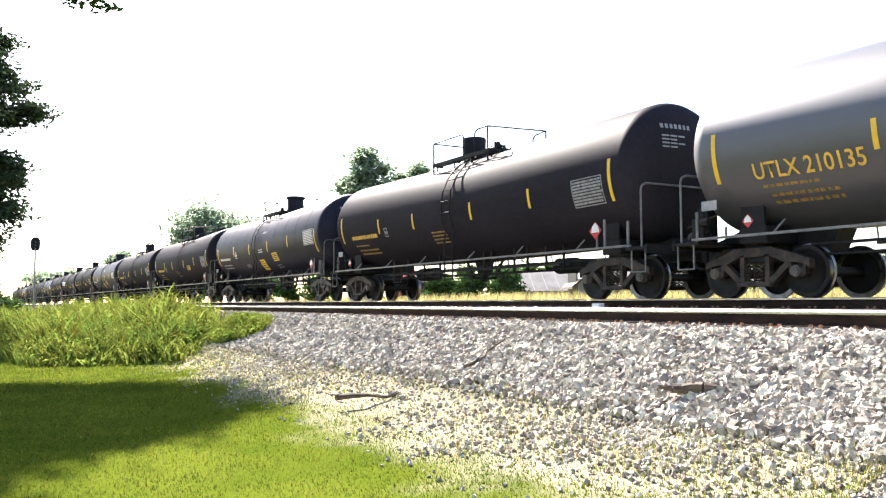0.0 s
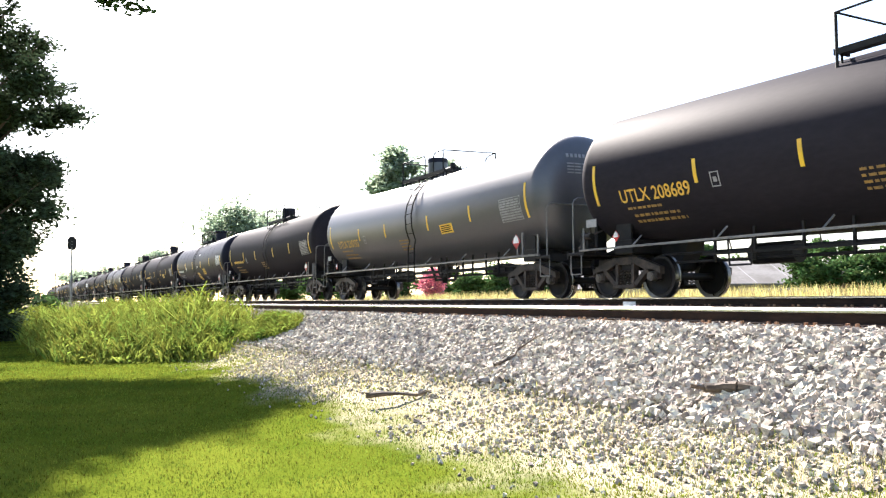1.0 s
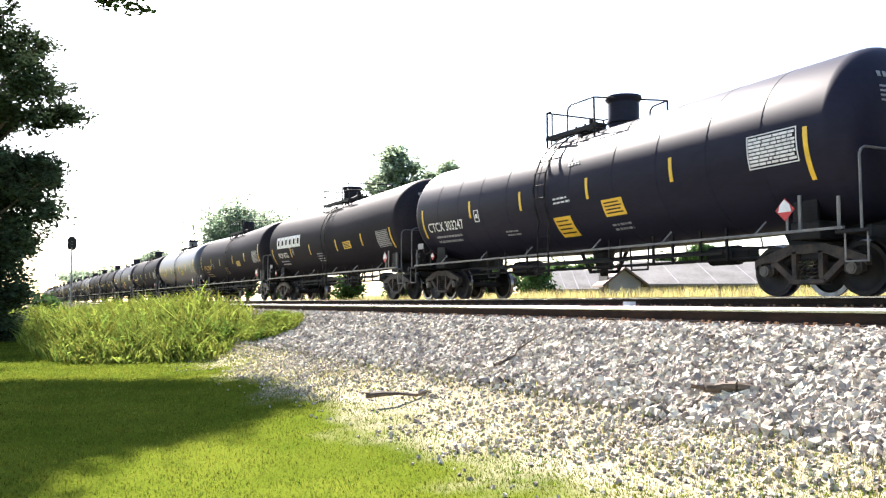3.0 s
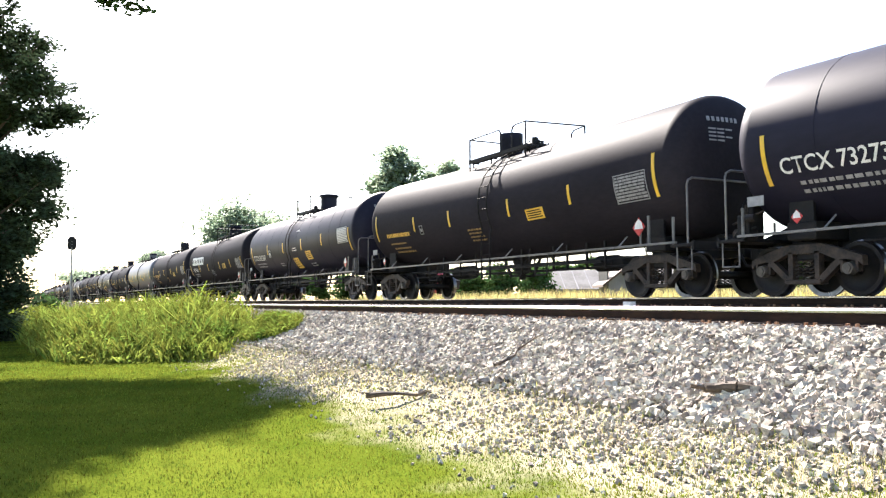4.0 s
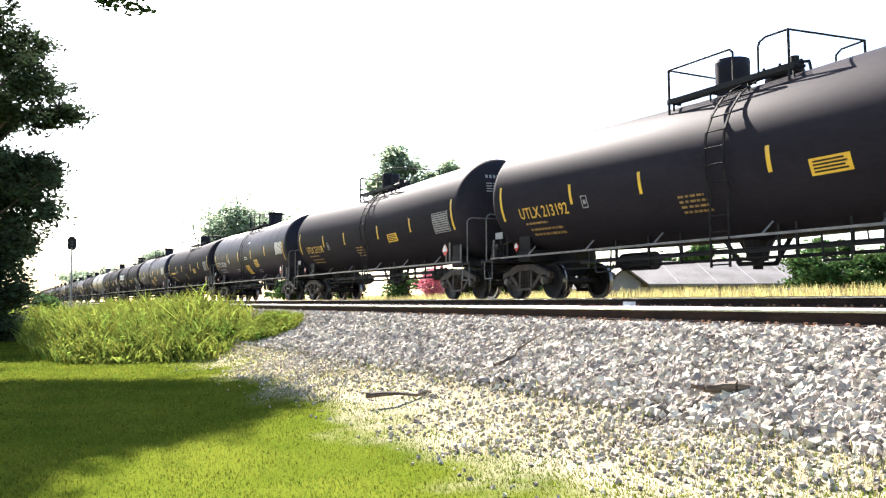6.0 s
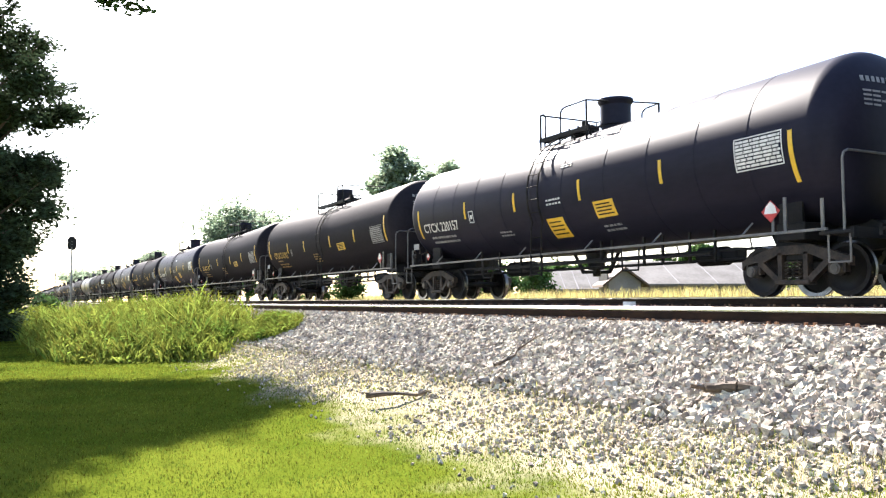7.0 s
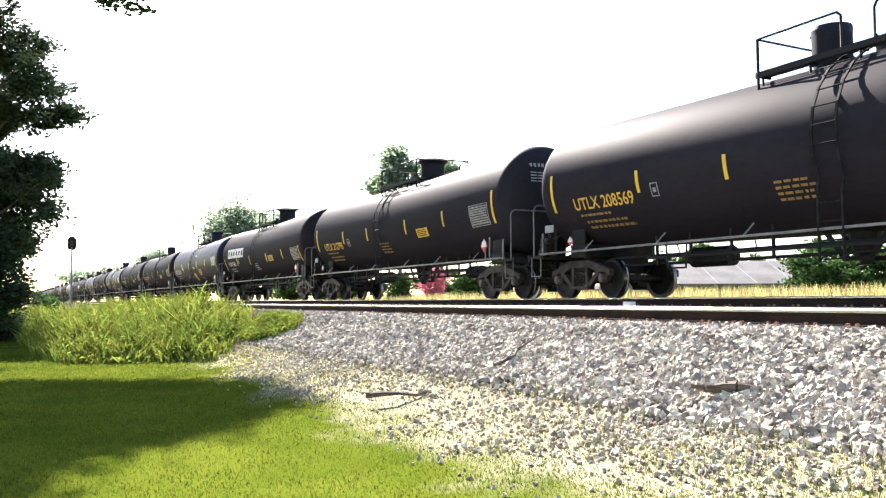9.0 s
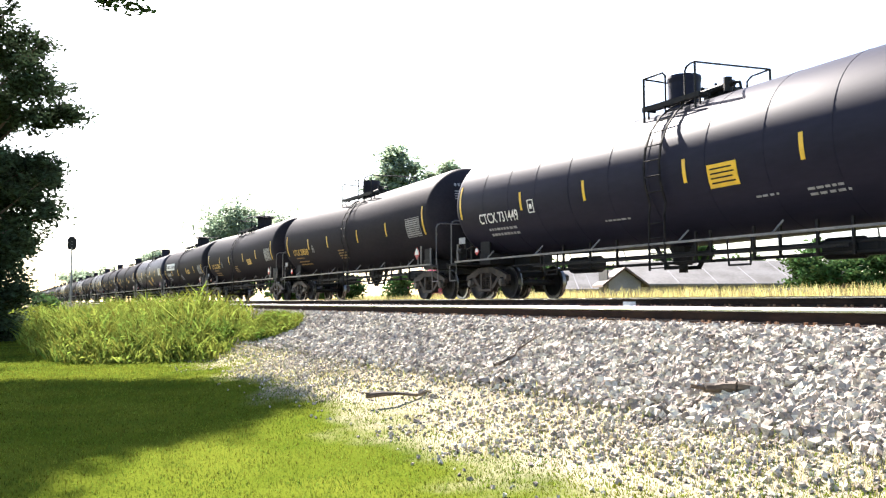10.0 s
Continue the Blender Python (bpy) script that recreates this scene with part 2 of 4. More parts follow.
def rail_profile():
    return ((-0.07, 0.0), (0.07, 0.0), (0.07, 0.012), (0.012, 0.035), (0.009, 0.13), (0.036, 0.145), (0.037, 0.172), (0.028, 0.18),
            (-0.028, 0.18), (-0.037, 0.172), (-0.036, 0.145), (-0.009, 0.13), (-0.012, 0.035), (-0.07, 0.012))


def railway(name, y, top, label):
    """Two rails on ties; the pieces are parts of one track."""
    track = thing(name, pose(0, y, top - 0.18), label, "railway track", kind="structure")
    prof = rail_profile()
    for s in (-1, 1):
        k = len(prof)
        vs = [(x, s * GAUGE + py, pz) for x in (-700.0, 300.0) for py, pz in prof]
        fs = [(i, (i + 1) % k, k + (i + 1) % k, k + i) for i in range(k)] + [tuple(range(k))[::-1], tuple(range(k, 2 * k))]
        me = mesh_from("rail", vs, fs, M["rail_web"])
        me.materials.append(M["rail_head"])
        for p in me.polygons:
            if len(p.vertices) == 4 and min(vs[v][2] for v in p.vertices) > 0.14:
                p.material_index = 1
        ob = new("rail", me)
        ob.parent = track
        tagged(ob, "polished steel rail with a rusty web")
    return track


near_track = railway("track_1", NEAR_Y, -0.17, "empty railway track with polished rails on gravel")
train_track = railway("track_2", TRAIN_Y, 0.0, "railway track carrying a train of tank cars")

# ---- tank cars ----
RAD, HALF = 1.54, 7.6


def axis_z(x):
    """The tank's two halves slope a little down to the middle."""
    return 2.65 + 0.12 * min(abs(x), HALF) / HALF


def on_tank(x, a, r=RAD):
    """A point on the shell, a radians up from the side towards the camera."""
    return (x, -r * math.cos(a), axis_z(x) + r * math.sin(a))


def patch(bm, x0, x1, a0, a1, lift=0.006, n=4):
    """A thin curved plate on the shell."""
    rows = []
    for i in range(n + 1):
        a = a0 + (a1 - a0) * i / n
        rows.append([bm.verts.new(on_tank(x, a, r)) for x, r in ((x0, RAD), (x0, RAD + lift), (x1, RAD + lift), (x1, RAD))])
    for p, q in zip(rows, rows[1:]):
        for j in range(3):
            bm.faces.new((p[j], p[j + 1], q[j + 1], q[j]))
    bm.faces.new(rows[0][::-1])
    bm.faces.new(rows[-1])
    return bm


def angle_of(z):
    return math.asin(max(-0.99, min(0.99, (z - 2.72) / RAD)))


def tank_mesh(seam):
    prof = [(-HALF - 0.54 * math.cos(t), max(0.02, RAD * math.sin(t) ** 0.5)) for t in [math.pi / 2 * i / 11 for i in range(12)]]
    prof += [(x, RAD) for x in (-HALF + 0.02, -5.5, -3.7, -1.9, -0.5)]
    prof += [(0.0, RAD)] + [(-x, r) for x, r in reversed(prof)]
    bm, seg, rings = BM(), 56, []
    for x, r in prof:
        rings.append([bm.verts.new((x, r * math.cos(2 * math.pi * k / seg), axis_z(x) + r * math.sin(2 * math.pi * k / seg))) for k in range(seg)])
    for p, q in zip(rings, rings[1:]):
        for k in range(seg):
            bm.faces.new((p[k], q[k], q[(k + 1) % seg], p[(k + 1) % seg]))
    bm.faces.new(rings[0])
    bm.faces.new(rings[-1][::-1])
    bmesh.ops.recalc_face_normals(bm, faces=bm.faces)
    return bm


def ring(bm, x, r, w, h, seg=56):
    """A raised band round the shell."""
    rows = []
    for k in range(seg):
        a = 2 * math.pi * k / seg
        rows.append([bm.verts.new((xx, rr * math.cos(a), axis_z(x) + rr * math.sin(a))) for xx, rr in ((x - w, r - 0.01), (x - w * 0.6, r + h), (x + w * 0.6, r + h), (x + w, r - 0.01))])
    for k in range(seg):
        p, q = rows[k], rows[(k + 1) % seg]
        for j in range(3):
            bm.faces.new((p[j], p[j + 1], q[j + 1], q[j]))
    bmesh.ops.recalc_face_normals(bm, faces=bm.faces)
    return bm


def wheelset_mesh():
    """Two flanged wheels on an axle; its own axis is y."""
    bm = BM()
    prof = ((0.0, 0.10), (0.09, 0.10), (0.1, 0.055), (0.2, 0.02), (0.36, 0.045), (0.385, 0.07), (0.452, 0.07), (0.458, 0.05), (0.457, -0.045),
            (0.49, -0.06), (0.485, -0.085), (0.39, -0.075), (0.36, -0.02), (0.2, -0.02), (0.1, -0.05), (0.09, -0.1), (0.0, -0.1))
    seg = 36
    for s in (-1, 1):
        rows = []
        for r, y in prof[1:-1]:
            rows.append([bm.verts.new((r * math.cos(2 * math.pi * k / seg), s * (GAUGE + y), r * math.sin(2 * math.pi * k / seg))) for k in range(seg)])
        for i, (p, q) in enumerate(zip(rows, rows[1:])):
            for k in range(seg):
                f = bm.faces.new((p[k], p[(k + 1) % seg], q[(k + 1) % seg], q[k]))
                f.material_index = 1 if i in (5, 6, 7, 9) else 0
        bm.faces.new(rows[0])
        bm.faces.new(rows[-1])
    rod(bm, (0, -0.99, 0), (0, 0.99, 0), 0.085, seg=14)
    for s in (-1, 1):
        for k in range(3):
            a = 2 * math.pi * k / 3
            rod(bm, (0.05 * math.cos(a), s * 0.99, 0.05 * math.sin(a)), (0.05 * math.cos(a), s * 1.005, 0.05 * math.sin(a)), 0.016, seg=6)
    bmesh.ops.recalc_face_normals(bm, faces=bm.faces)
    return bm


def add_truck(car, x, rear):
    bm = BM()
    box(bm, -0.2, 0.2, -1.0, 1.0, 0.62, 0.86, 0.03)
    box(bm, -0.16, 0.16, -0.35, 0.35, 0.86, 1.0)
    truck = part("truck", bm, M["frame"], car, "four-wheeled cast steel truck")
    truck.matrix_basis = pose(x, 0, 0)
    for s in (-1, 1):
        y0, y1 = sorted((s * 0.93, s * 1.07))
        bm = BM()
        prism(bm, ((-1.13, 0.5), (-1.13, 0.66), (-0.72, 0.8), (-0.36, 0.9), (0.36, 0.9), (0.72, 0.8), (1.13, 0.66), (1.13, 0.5), (1.04, 0.58), (0.8, 0.62),
                   (0.68, 0.6), (0.34, 0.74), (-0.34, 0.74), (-0.68, 0.6), (-0.8, 0.62), (-1.04, 0.58)), y0, y1)
        for d in (-1, 1):
            beam(bm, (d * 0.7, (y0 + y1) / 2, 0.6), (d * 0.3, (y0 + y1) / 2, 0.26), 0.13, 0.11)
            beam(bm, (d * 0.27, (y0 + y1) / 2, 0.3), (d * 0.27, (y0 + y1) / 2, 0.78), 0.14, 0.09)
            beam(bm, (d * 1.02, (y0 + y1) / 2, 0.6), (d * 1.02, (y0 + y1) / 2, 0.4), 0.12, 0.05)
            beam(bm, (d * 0.74, (y0 + y1) / 2, 0.6), (d * 0.74, (y0 + y1) / 2, 0.4), 0.12, 0.05)
        box(bm, -0.36, 0.36, y0 - 0.05, y1 + 0.05, 0.2, 0.29, 0.015)
        fr = part("side_frame", bm, M["sideframe"], truck, "dusty cast steel side frame")
        for d in (-0.14, 0.0, 0.14):
            bm = BM()
            pts = [(d + 0.058 * math.cos(a), s * 1.0 + 0.058 * math.sin(a), 0.29 + 0.33 * i / 30) for i in range(31) for a in (i * 1.05,)]
            pipe(bm, pts, 0.014, 5)
            part("coil_spring", bm, M["sideframe"], truck)
        for d in (-0.885, 0.885):
            bm = BM()
            rod(bm, (d, s * 0.98, 0.457), (d, s * 1.12, 0.457), 0.115, 0.1, seg=14)
            rod(bm, (d, s * 1.12, 0.457), (d, s * 1.14, 0.457), 0.07, seg=10)
            part("bearing", bm, M["bearing"], truck, "grey bearing cap")
    for d in (-0.5, 0.5):
        bm = BM()
        beam(bm, (d, -0.85, 0.42), (d, 0.85, 0.42), 0.07, 0.06)
        for s in (-1, 1):
            box(bm, d - 0.03, d + 0.03, s * 0.75 - 0.06, s * 0.75 + 0.06, 0.32, 0.56)
        part("brake_beam", bm, M["frame"], truck)
    for d in (-0.885, 0.885):
        ws = part("wheelset", wheelset_mesh(), (M["wheel"], M["tread"]), truck, "brown steel wheels with bright rims", True)
        ws.matrix_basis = pose(d, 0, 0.457)
    return truck


def railing(bm, pts, r=0.022):
    return pipe(bm, pts, r)


PAINT = {"gloss": "gloss", "gloss_late": "gloss", "sheen": "sheen", "matte": "matte", "matte_b": "matte", "emblem": "matte", "emblem_b": "matte"}
# reflective stripes: places along the car, heights of the inner ones and of the end ones
STRIPES = {"gloss": ((-7.26, -4.19, -1.52, 1.3, 4.05, 7.26), (2.34, 2.83), (1.92, 2.81)), "gloss_late": ((-7.5, -4.28, -1.6, 1.65, 4.4, 7.5), (2.31, 2.78), (2.29, 3.25)),
           "matte": ((-7.31, -4.2, -1.75, 1.62, 4.35, 7.31), (2.24, 2.71), (2.05, 2.96)), "emblem": ((-7.26, -4.3, -1.5, 1.82, 4.57, 7.26), (2.05, 2.51), (1.79, 2.5))}
# places along the car: ladder, railing before and after the ladder, its far end, valve housing and manway; housing radius, lid radius, a middle rail
LAYOUT = {"gloss": (-0.5, (-1.09, -0.87), (-0.2, 0.87), 1.39, 0.85, -0.45, 0.38, 0.45, False), "gloss_late": (0.83, (-0.14, 0.54), (1.12, 1.41), 1.72, 0.15, 1.2, 0.36, 0.38, False),
          "sheen": (0.46, (-1.43, 0.34), (0.95, 1.64), 1.85, -0.53, 0.75, 0.35, 0.36, False), "matte": (0.46, (-1.43, 0.34), (0.95, 1.64), 1.85, -0.53, 0.75, 0.35, 0.36, False),
          "matte_b": (-0.62, (-1.65, -0.95), (-0.2, 1.33), 1.66, 0.76, -0.4, 0.42, 0.54, False), "emblem": (0.62, (-1.17, 0.36), (1.13, 1.87), 2.15, -0.1, 1.15, 0.37, 0.44, True),
          "emblem_b": (-0.52, (-1.54, -0.85), (-0.25, 1.3), 1.63, 0.72, -0.4, 0.42, 0.54, False)}


def tank_car(style):
    """A complete tank car, its origin on the rail tops at the middle."""
    paint = M[PAINT[style]]
    lx, left, right, far_end, dx, mx_, dome_r, lid_r, mid = LAYOUT[style]
    car = new("tank_car")
    part("tank", tank_mesh(style), paint, car, "", True)
    if style.startswith("gloss"):
        for x in (-6.2, -4.9, -3.6, -2.2, -0.7, 0.6, 2.2, 3.6, 5.0, 6.3):
            part("weld_seam", ring(BM(), x, RAD, 0.016, 0.005), paint, car, "", True)
    # reflective stripes on both sides of the shell
    places, inner, outer = STRIPES["matte" if style in ("sheen", "matte_b") else "emblem" if style == "emblem_b" else style]
    for x in places:
        a0, a1 = (angle_of(z) for z in (outer if abs(x) > 6 else inner))
        part("reflective_stripe", patch(BM(), x - 0.045, x + 0.045, a0, a1, n=8), M["yellow"], car, "yellow reflective stripe")
        bm = patch(BM(), x - 0.045, x + 0.045, a0, a1, n=8)
        bmesh.ops.scale(bm, vec=(1, -1, 1), verts=bm.verts)
        part("reflective_stripe", bm, M["yellow"], car, "yellow reflective stripe")
    # side sill pipe with brackets
    for s in (-1, 1):
        bm = BM()
        beam(bm, (-7.9, s * 1.5, 1.1), (7.9, s * 1.5, 1.1), 0.06, 0.045)
        for x in (-6.1, -3.7, -1.4, 1.4, 3.7, 6.1):
            rod(bm, (x, s * 1.49, 1.1), (x + 0.1, s * 1.3, 1.34), 0.018, seg=6)
        part("side_rail", bm, M["bar"], car, "grey steel side rail")
    # saddles, stub sills, end platforms, couplers
    for d in (-1, 1):
        bm = BM()
        prism(bm, ((d * 5.6, 1.42), (d * 5.9, 0.8), (d * 8.5, 0.8), (d * 8.5, 1.1), (d * 8.0, 1.25), (d * 7.4, 1.5)), -0.24, 0.24)
        box(bm, *sorted((d * 6.55, d * 7.15)), -1.1, 1.1, 0.98, 1.3, 0.02)
        for s in (-1, 1):
            prism(bm, ((d * 6.6, 1.1), (d * 7.1, 1.1), (d * 7.1, 1.7), (d * 6.6, 1.7)), s * 1.05 - 0.03, s * 1.05 + 0.03)
        part("stub_sill", bm, M["frame"], car)
        bm = BM()
        x0, x1 = sorted((d * 7.75, d * 8.38))
        box(bm, x0, x1, -1.52, 1.52, 1.0, 1.06, 0.01)
        for k in range(9):
            y = -1.4 + k * 0.35
            box(bm, x0, x1, y - 0.02, y + 0.02, 1.06, 1.085)
        box(bm, *sorted((d * 8.34, d * 8.4)), -1.52, 1.52, 0.93, 1.1)
        part("end_platform", bm, M["frame"], car, "grimy steel end platform")
        for s in (-1, 1):
            bm = BM()
            y = s * 1.47
            railing(bm, [(d * 7.8, y, 1.05), (d * 7.8, y, 1.62)], 0.03)
            railing(bm, [(d * 8.3, y, 1.0), (d * 8.3, y, 0.55), (d * 7.9, y, 0.55), (d * 7.9, y, 1.0)], 0.018)
            part("sill_step", bm, M["bar"], car, "bent steel step")
        bm = BM()
        railing(bm, [(d * 8.2, -1.47, 1.05), (d * 8.2, -1.47, 2.24), (d * 8.2, -1.43, 2.33), (d * 8.2, -1.33, 2.38), (d * 8.2, 1.33, 2.38), (d * 8.2, 1.43, 2.33), (d * 8.2, 1.47, 2.24), (d * 8.2, 1.47, 1.05)])
        part("end_handrail", bm, M["bar"], car, "bent grey pipe handrail")
        bm = BM()
        box(bm, *sorted((d * 8.4, d * 8.62)), -0.1, 0.1, 0.76, 0.94, 0.02)
        box(bm, *sorted((d * 8.58, d * 8.82)), -0.17, 0.13, 0.7, 1.0, 0.04)
        part("coupler", bm, M["frame"], car, "heavy cast coupler")
        bm = BM()
        pipe(bm, [(d * 8.45, -0.3, 0.85), (d * 8.6, -0.32, 0.62), (d * 8.72, -0.3, 0.6)], 0.03)
        part("air_hose", bm, M["frame"], car)
    # hand brake and valve gear on the leading platform
    bm = BM()
    box(bm, -7.98, -7.7, -1.45, -1.2, 1.06, 1.5, 0.03)
    for k in range(4):
        rod(bm, (-8.05 + 0.09 * k, -1.42, 1.1 + 0.1 * (k % 2)), (-7.8 + 0.05 * k, -1.3, 1.45 - 0.06 * k), 0.025, seg=6)
    rod(bm, (-7.72, -1.46, 1.42), (-7.52, -1.46, 1.42), 0.07, seg=10)
    part("brake_valve", bm, M["frame"], car, "cluttered brake valve gear")
    bm = BM()
    box(bm, -8.32, -8.2, -0.75, -0.45, 1.08, 1.9, 0.02)
    pipe(bm, [(-8.36, -0.6 + 0.26 * math.cos(a), 1.66 + 0.26 * math.sin(a)) for a in [math.pi / 6 * k for k in range(13)]], 0.018, 5)
    for a in (0.3, 2.4, 4.5):
        rod(bm, (-8.36, -0.6, 1.66), (-8.36, -0.6 + 0.26 * math.cos(a), 1.66 + 0.26 * math.sin(a)), 0.012, seg=5)
    rod(bm, (-8.37, -0.6, 1.66), (-8.3, -0.6, 1.66), 0.04, seg=8)
    part("hand_brake", bm, M["frame"], car, "hand brake wheel on its housing")
    bm = BM()
    rod(bm, (-8.15, -1.25, 1.15), (-7.75, -1.25, 1.15), 0.12, seg=10)
    rod(bm, (-8.1, -1.0, 1.1), (-8.05, -1.1, 1.72), 0.03, seg=6)
    rod(bm, (-8.2, -1.3, 1.35), (-7.8, -0.9, 1.6), 0.02, seg=6)
    rod(bm, (-8.25, -0.9, 1.3), (-7.95, -1.35, 1.62), 0.02, seg=6)
    part("control_valve", bm, M["sideframe"], car, "rusty control valve and pipes")
    bm = BM()
    box(bm, -7.66, -7.3, -1.5, -1.485, 1.62, 1.8)
    part("data_plate", bm, M["grey_paint"], car, "small pale data plate")
    # ladder
    bm = BM()
    for x in (lx - 0.23, lx + 0.23):
        pts = [(x, -1.52, 0.55), (x, -1.52, 1.7)] + [on_tank(x, a, RAD + 0.1) for a in (-0.45, -0.2, 0.05, 0.3, 0.55, 0.8, 1.05, 1.25)]
        for a, b in zip(pts, pts[1:]):
            beam(bm, a, b, 0.045, 0.028)
    lad = part("ladder", bm, M["ladder"], car, "curved black steel ladder")
    for i in range(11):
        bm = BM()
        if i < 4:
            p = (0.0, -1.52, 0.6 + i * 0.31)
        else:
            p = on_tank(lx, -0.5 + (i - 3) * 0.2, RAD + 0.1)
        rod(bm, (lx - 0.23, p[1], p[2]), (lx + 0.23, p[1], p[2]), 0.014, seg=6)
        part("rung", bm, M["ladder"], lad)
    # walkway and railing round the manway
    top = 2.65 + RAD
    a, b, c, d_, bar_z = left[0], left[1], right[0], right[1], 4.85
    for s in (-1, 1):
        bm = BM()
        for k in range(5):
            y = s * (0.62 + 0.07 * k)
            box(bm, a - 0.05, d_ + 0.1, y - 0.012, y + 0.012, top - 0.03, top + 0.025)
        box(bm, a - 0.05, d_ + 0.1, min(s * 0.92, s * 0.95), max(s * 0.92, s * 0.95), top - 0.08, top + 0.03)
        for x in (a, a * 0.66 + d_ * 0.34, a * 0.34 + d_ * 0.66, d_):
            box(bm, x - 0.02, x + 0.02, min(s * 0.6, s * 0.93), max(s * 0.6, s * 0.93), top - 0.07, top - 0.03)
            rod(bm, (x, s * 0.8, top - 0.3), (x, s * 0.8, top - 0.05), 0.025, seg=5)
        part("walkway", bm, M["frame"], car, "black grated walkway")
    # end hoops cross the tank; rails run level along the near side on both sides of the ladder
    bm = BM()
    railing(bm, [(a, -0.93, top - 0.32), (a, -0.93, bar_z)], 0.03)
    railing(bm, [(a, -0.93, bar_z), (b - 0.08, -0.93, bar_z), (b, -0.93, bar_z - 0.08), (b, -0.93, top - 0.05)])
    railing(bm, [(a, -0.93, bar_z), (a, 0.93, bar_z), (a + 0.4, 0.93, bar_z - 0.03), (a + 0.5, 0.93, bar_z - 0.15), (a + 0.52, 0.93, top - 0.2)])
    railing(bm, [(a, 0.93, bar_z), (a, 0.93, top - 0.2)])
    if mid:
        railing(bm, [(b, -0.93, top + 0.38), (a, -0.93, top + 0.38), (a, 0.93, top + 0.38)], 0.018)
    part("railing", bm, M["frame"], car, "black pipe railing")
    bm = BM()
    railing(bm, [(c, -0.93, top - 0.05), (c, -0.93, bar_z - 0.14), (c + 0.05, -0.93, bar_z - 0.05), (c + 0.18, -0.93, bar_z), (d_, -0.93, bar_z), (far_end, 0.93, bar_z),
                 (far_end - 0.5, 0.93, bar_z - 0.03), (far_end - 0.62, 0.93, bar_z - 0.12), (far_end - 0.66, 0.93, top - 0.2)])
    railing(bm, [(d_, -0.93, bar_z), (d_, -0.93, top - 0.32)], 0.026)
    railing(bm, [(far_end, 0.93, bar_z), (far_end, 0.93, top - 0.2)], 0.026)
    if mid:
        railing(bm, [(c, -0.93, top + 0.38), (d_, -0.93, top + 0.38), (far_end, 0.93, top + 0.38)], 0.018)
    part("railing", bm, M["frame"], car, "black pipe railing with a crossing bar")
    bm = BM()
    rod(bm, (dx, 0, top - 0.15), (dx, 0, top + 0.12), dome_r * 0.94, seg=28)
    rod(bm, (dx, 0, top + 0.1), (dx, 0, top + 0.15), dome_r * 1.08, seg=28)
    rod(bm, (dx, 0, top + 0.15), (dx, 0, top + 0.62), dome_r, seg=28)
    dome = part("dome_housing", bm, paint, car, "round valve housing on the tank top", True)
    bm = BM()
    rod(bm, (dx, 0, top + 0.6), (dx, 0, top + 0.7), dome_r, lid_r, seg=28)
    rod(bm, (dx, 0, top + 0.7), (dx, 0, top + 0.76), lid_r, lid_r * 0.97, seg=28)
    rod(bm, (dx - lid_r, -0.08, top + 0.68), (dx - lid_r, 0.08, top + 0.68), 0.05, seg=8)
    part("lid", bm, M["gloss"], dome, "", True)
    bm = BM()
    rod(bm, (mx_, 0, top - 0.1), (mx_, 0, top + 0.14), 0.36, 0.34, seg=20)
    rod(bm, (mx_, 0, top + 0.14), (mx_, 0, top + 0.2), 0.4, seg=20)
    for k in range(6):
        t_ = math.pi / 3 * k
        rod(bm, (mx_ + 0.38 * math.cos(t_), 0.38 * math.sin(t_), top + 0.1), (mx_ + 0.38 * math.cos(t_), 0.38 * math.sin(t_), top + 0.28), 0.03, seg=6)
    part("manway", bm, M["frame"], car, "bolted manway cover")
    bm = BM()
    rod(bm, (mx_ - 0.1, -0.45, top + 0.1), (mx_ + 0.75, -0.4, top + 0.16), 0.07, seg=10)
    rod(bm, (mx_ + 0.6, -0.42, top + 0.0), (mx_ + 0.6, -0.42, top + 0.3), 0.09, seg=10)
    pipe(bm, [(mx_ + 0.75, -0.4, top + 0.16), (mx_ + 0.9, -0.4, top + 0.14), (mx_ + 0.95, -0.4, top - 0.1)], 0.03)
    part("top_pipe", bm, M["frame"], car, "black valve pipe on the tank top")
    # underside: outlet, brake rods, pipes, hangers
    bm = BM()
    rod(bm, (0, 0, 0.72), (0, 0, 1.2), 0.2, 0.3, seg=14)
    rod(bm, (0, 0, 0.55), (0, 0, 0.74), 0.1, seg=10)
    prism(bm, ((-0.7, 1.2), (-0.28, 0.62), (0.28, 0.62), (0.7, 1.2), (0.6, 1.2), (0.22, 0.7), (-0.22, 0.7), (-0.6, 1.2)), -0.25, -0.2)
    prism(bm, ((-0.7, 1.2), (-0.28, 0.62), (0.28, 0.62), (0.7, 1.2), (0.6, 1.2), (0.22, 0.7), (-0.22, 0.7), (-0.6, 1.2)), 0.2, 0.25)
    part("outlet_valve", bm, M["frame"], car, "bottom outlet valve with skid plates")
    bm = BM()
    for y, z in ((-0.75, 0.92), (-0.7, 0.74), (0.5, 0.8)):
        rod(bm, (-5.9, y, z), (5.9, y, z), 0.028, seg=6)
    beam(bm, (-4.6, -0.9, 0.86), (4.8, -0.9, 0.86), 0.08, 0.05)
    for x in (-4.4, -3.4, -2.3, -1.3, 1.2, 1.6, 2.7, 3.3, 4.1, 4.8):
        beam(bm, (x, -0.8, 1.35), (x, -0.8, 0.7), 0.05, 0.05)
    part("brake_rigging", bm, M["frame"], car, "black pipes and brake rods")
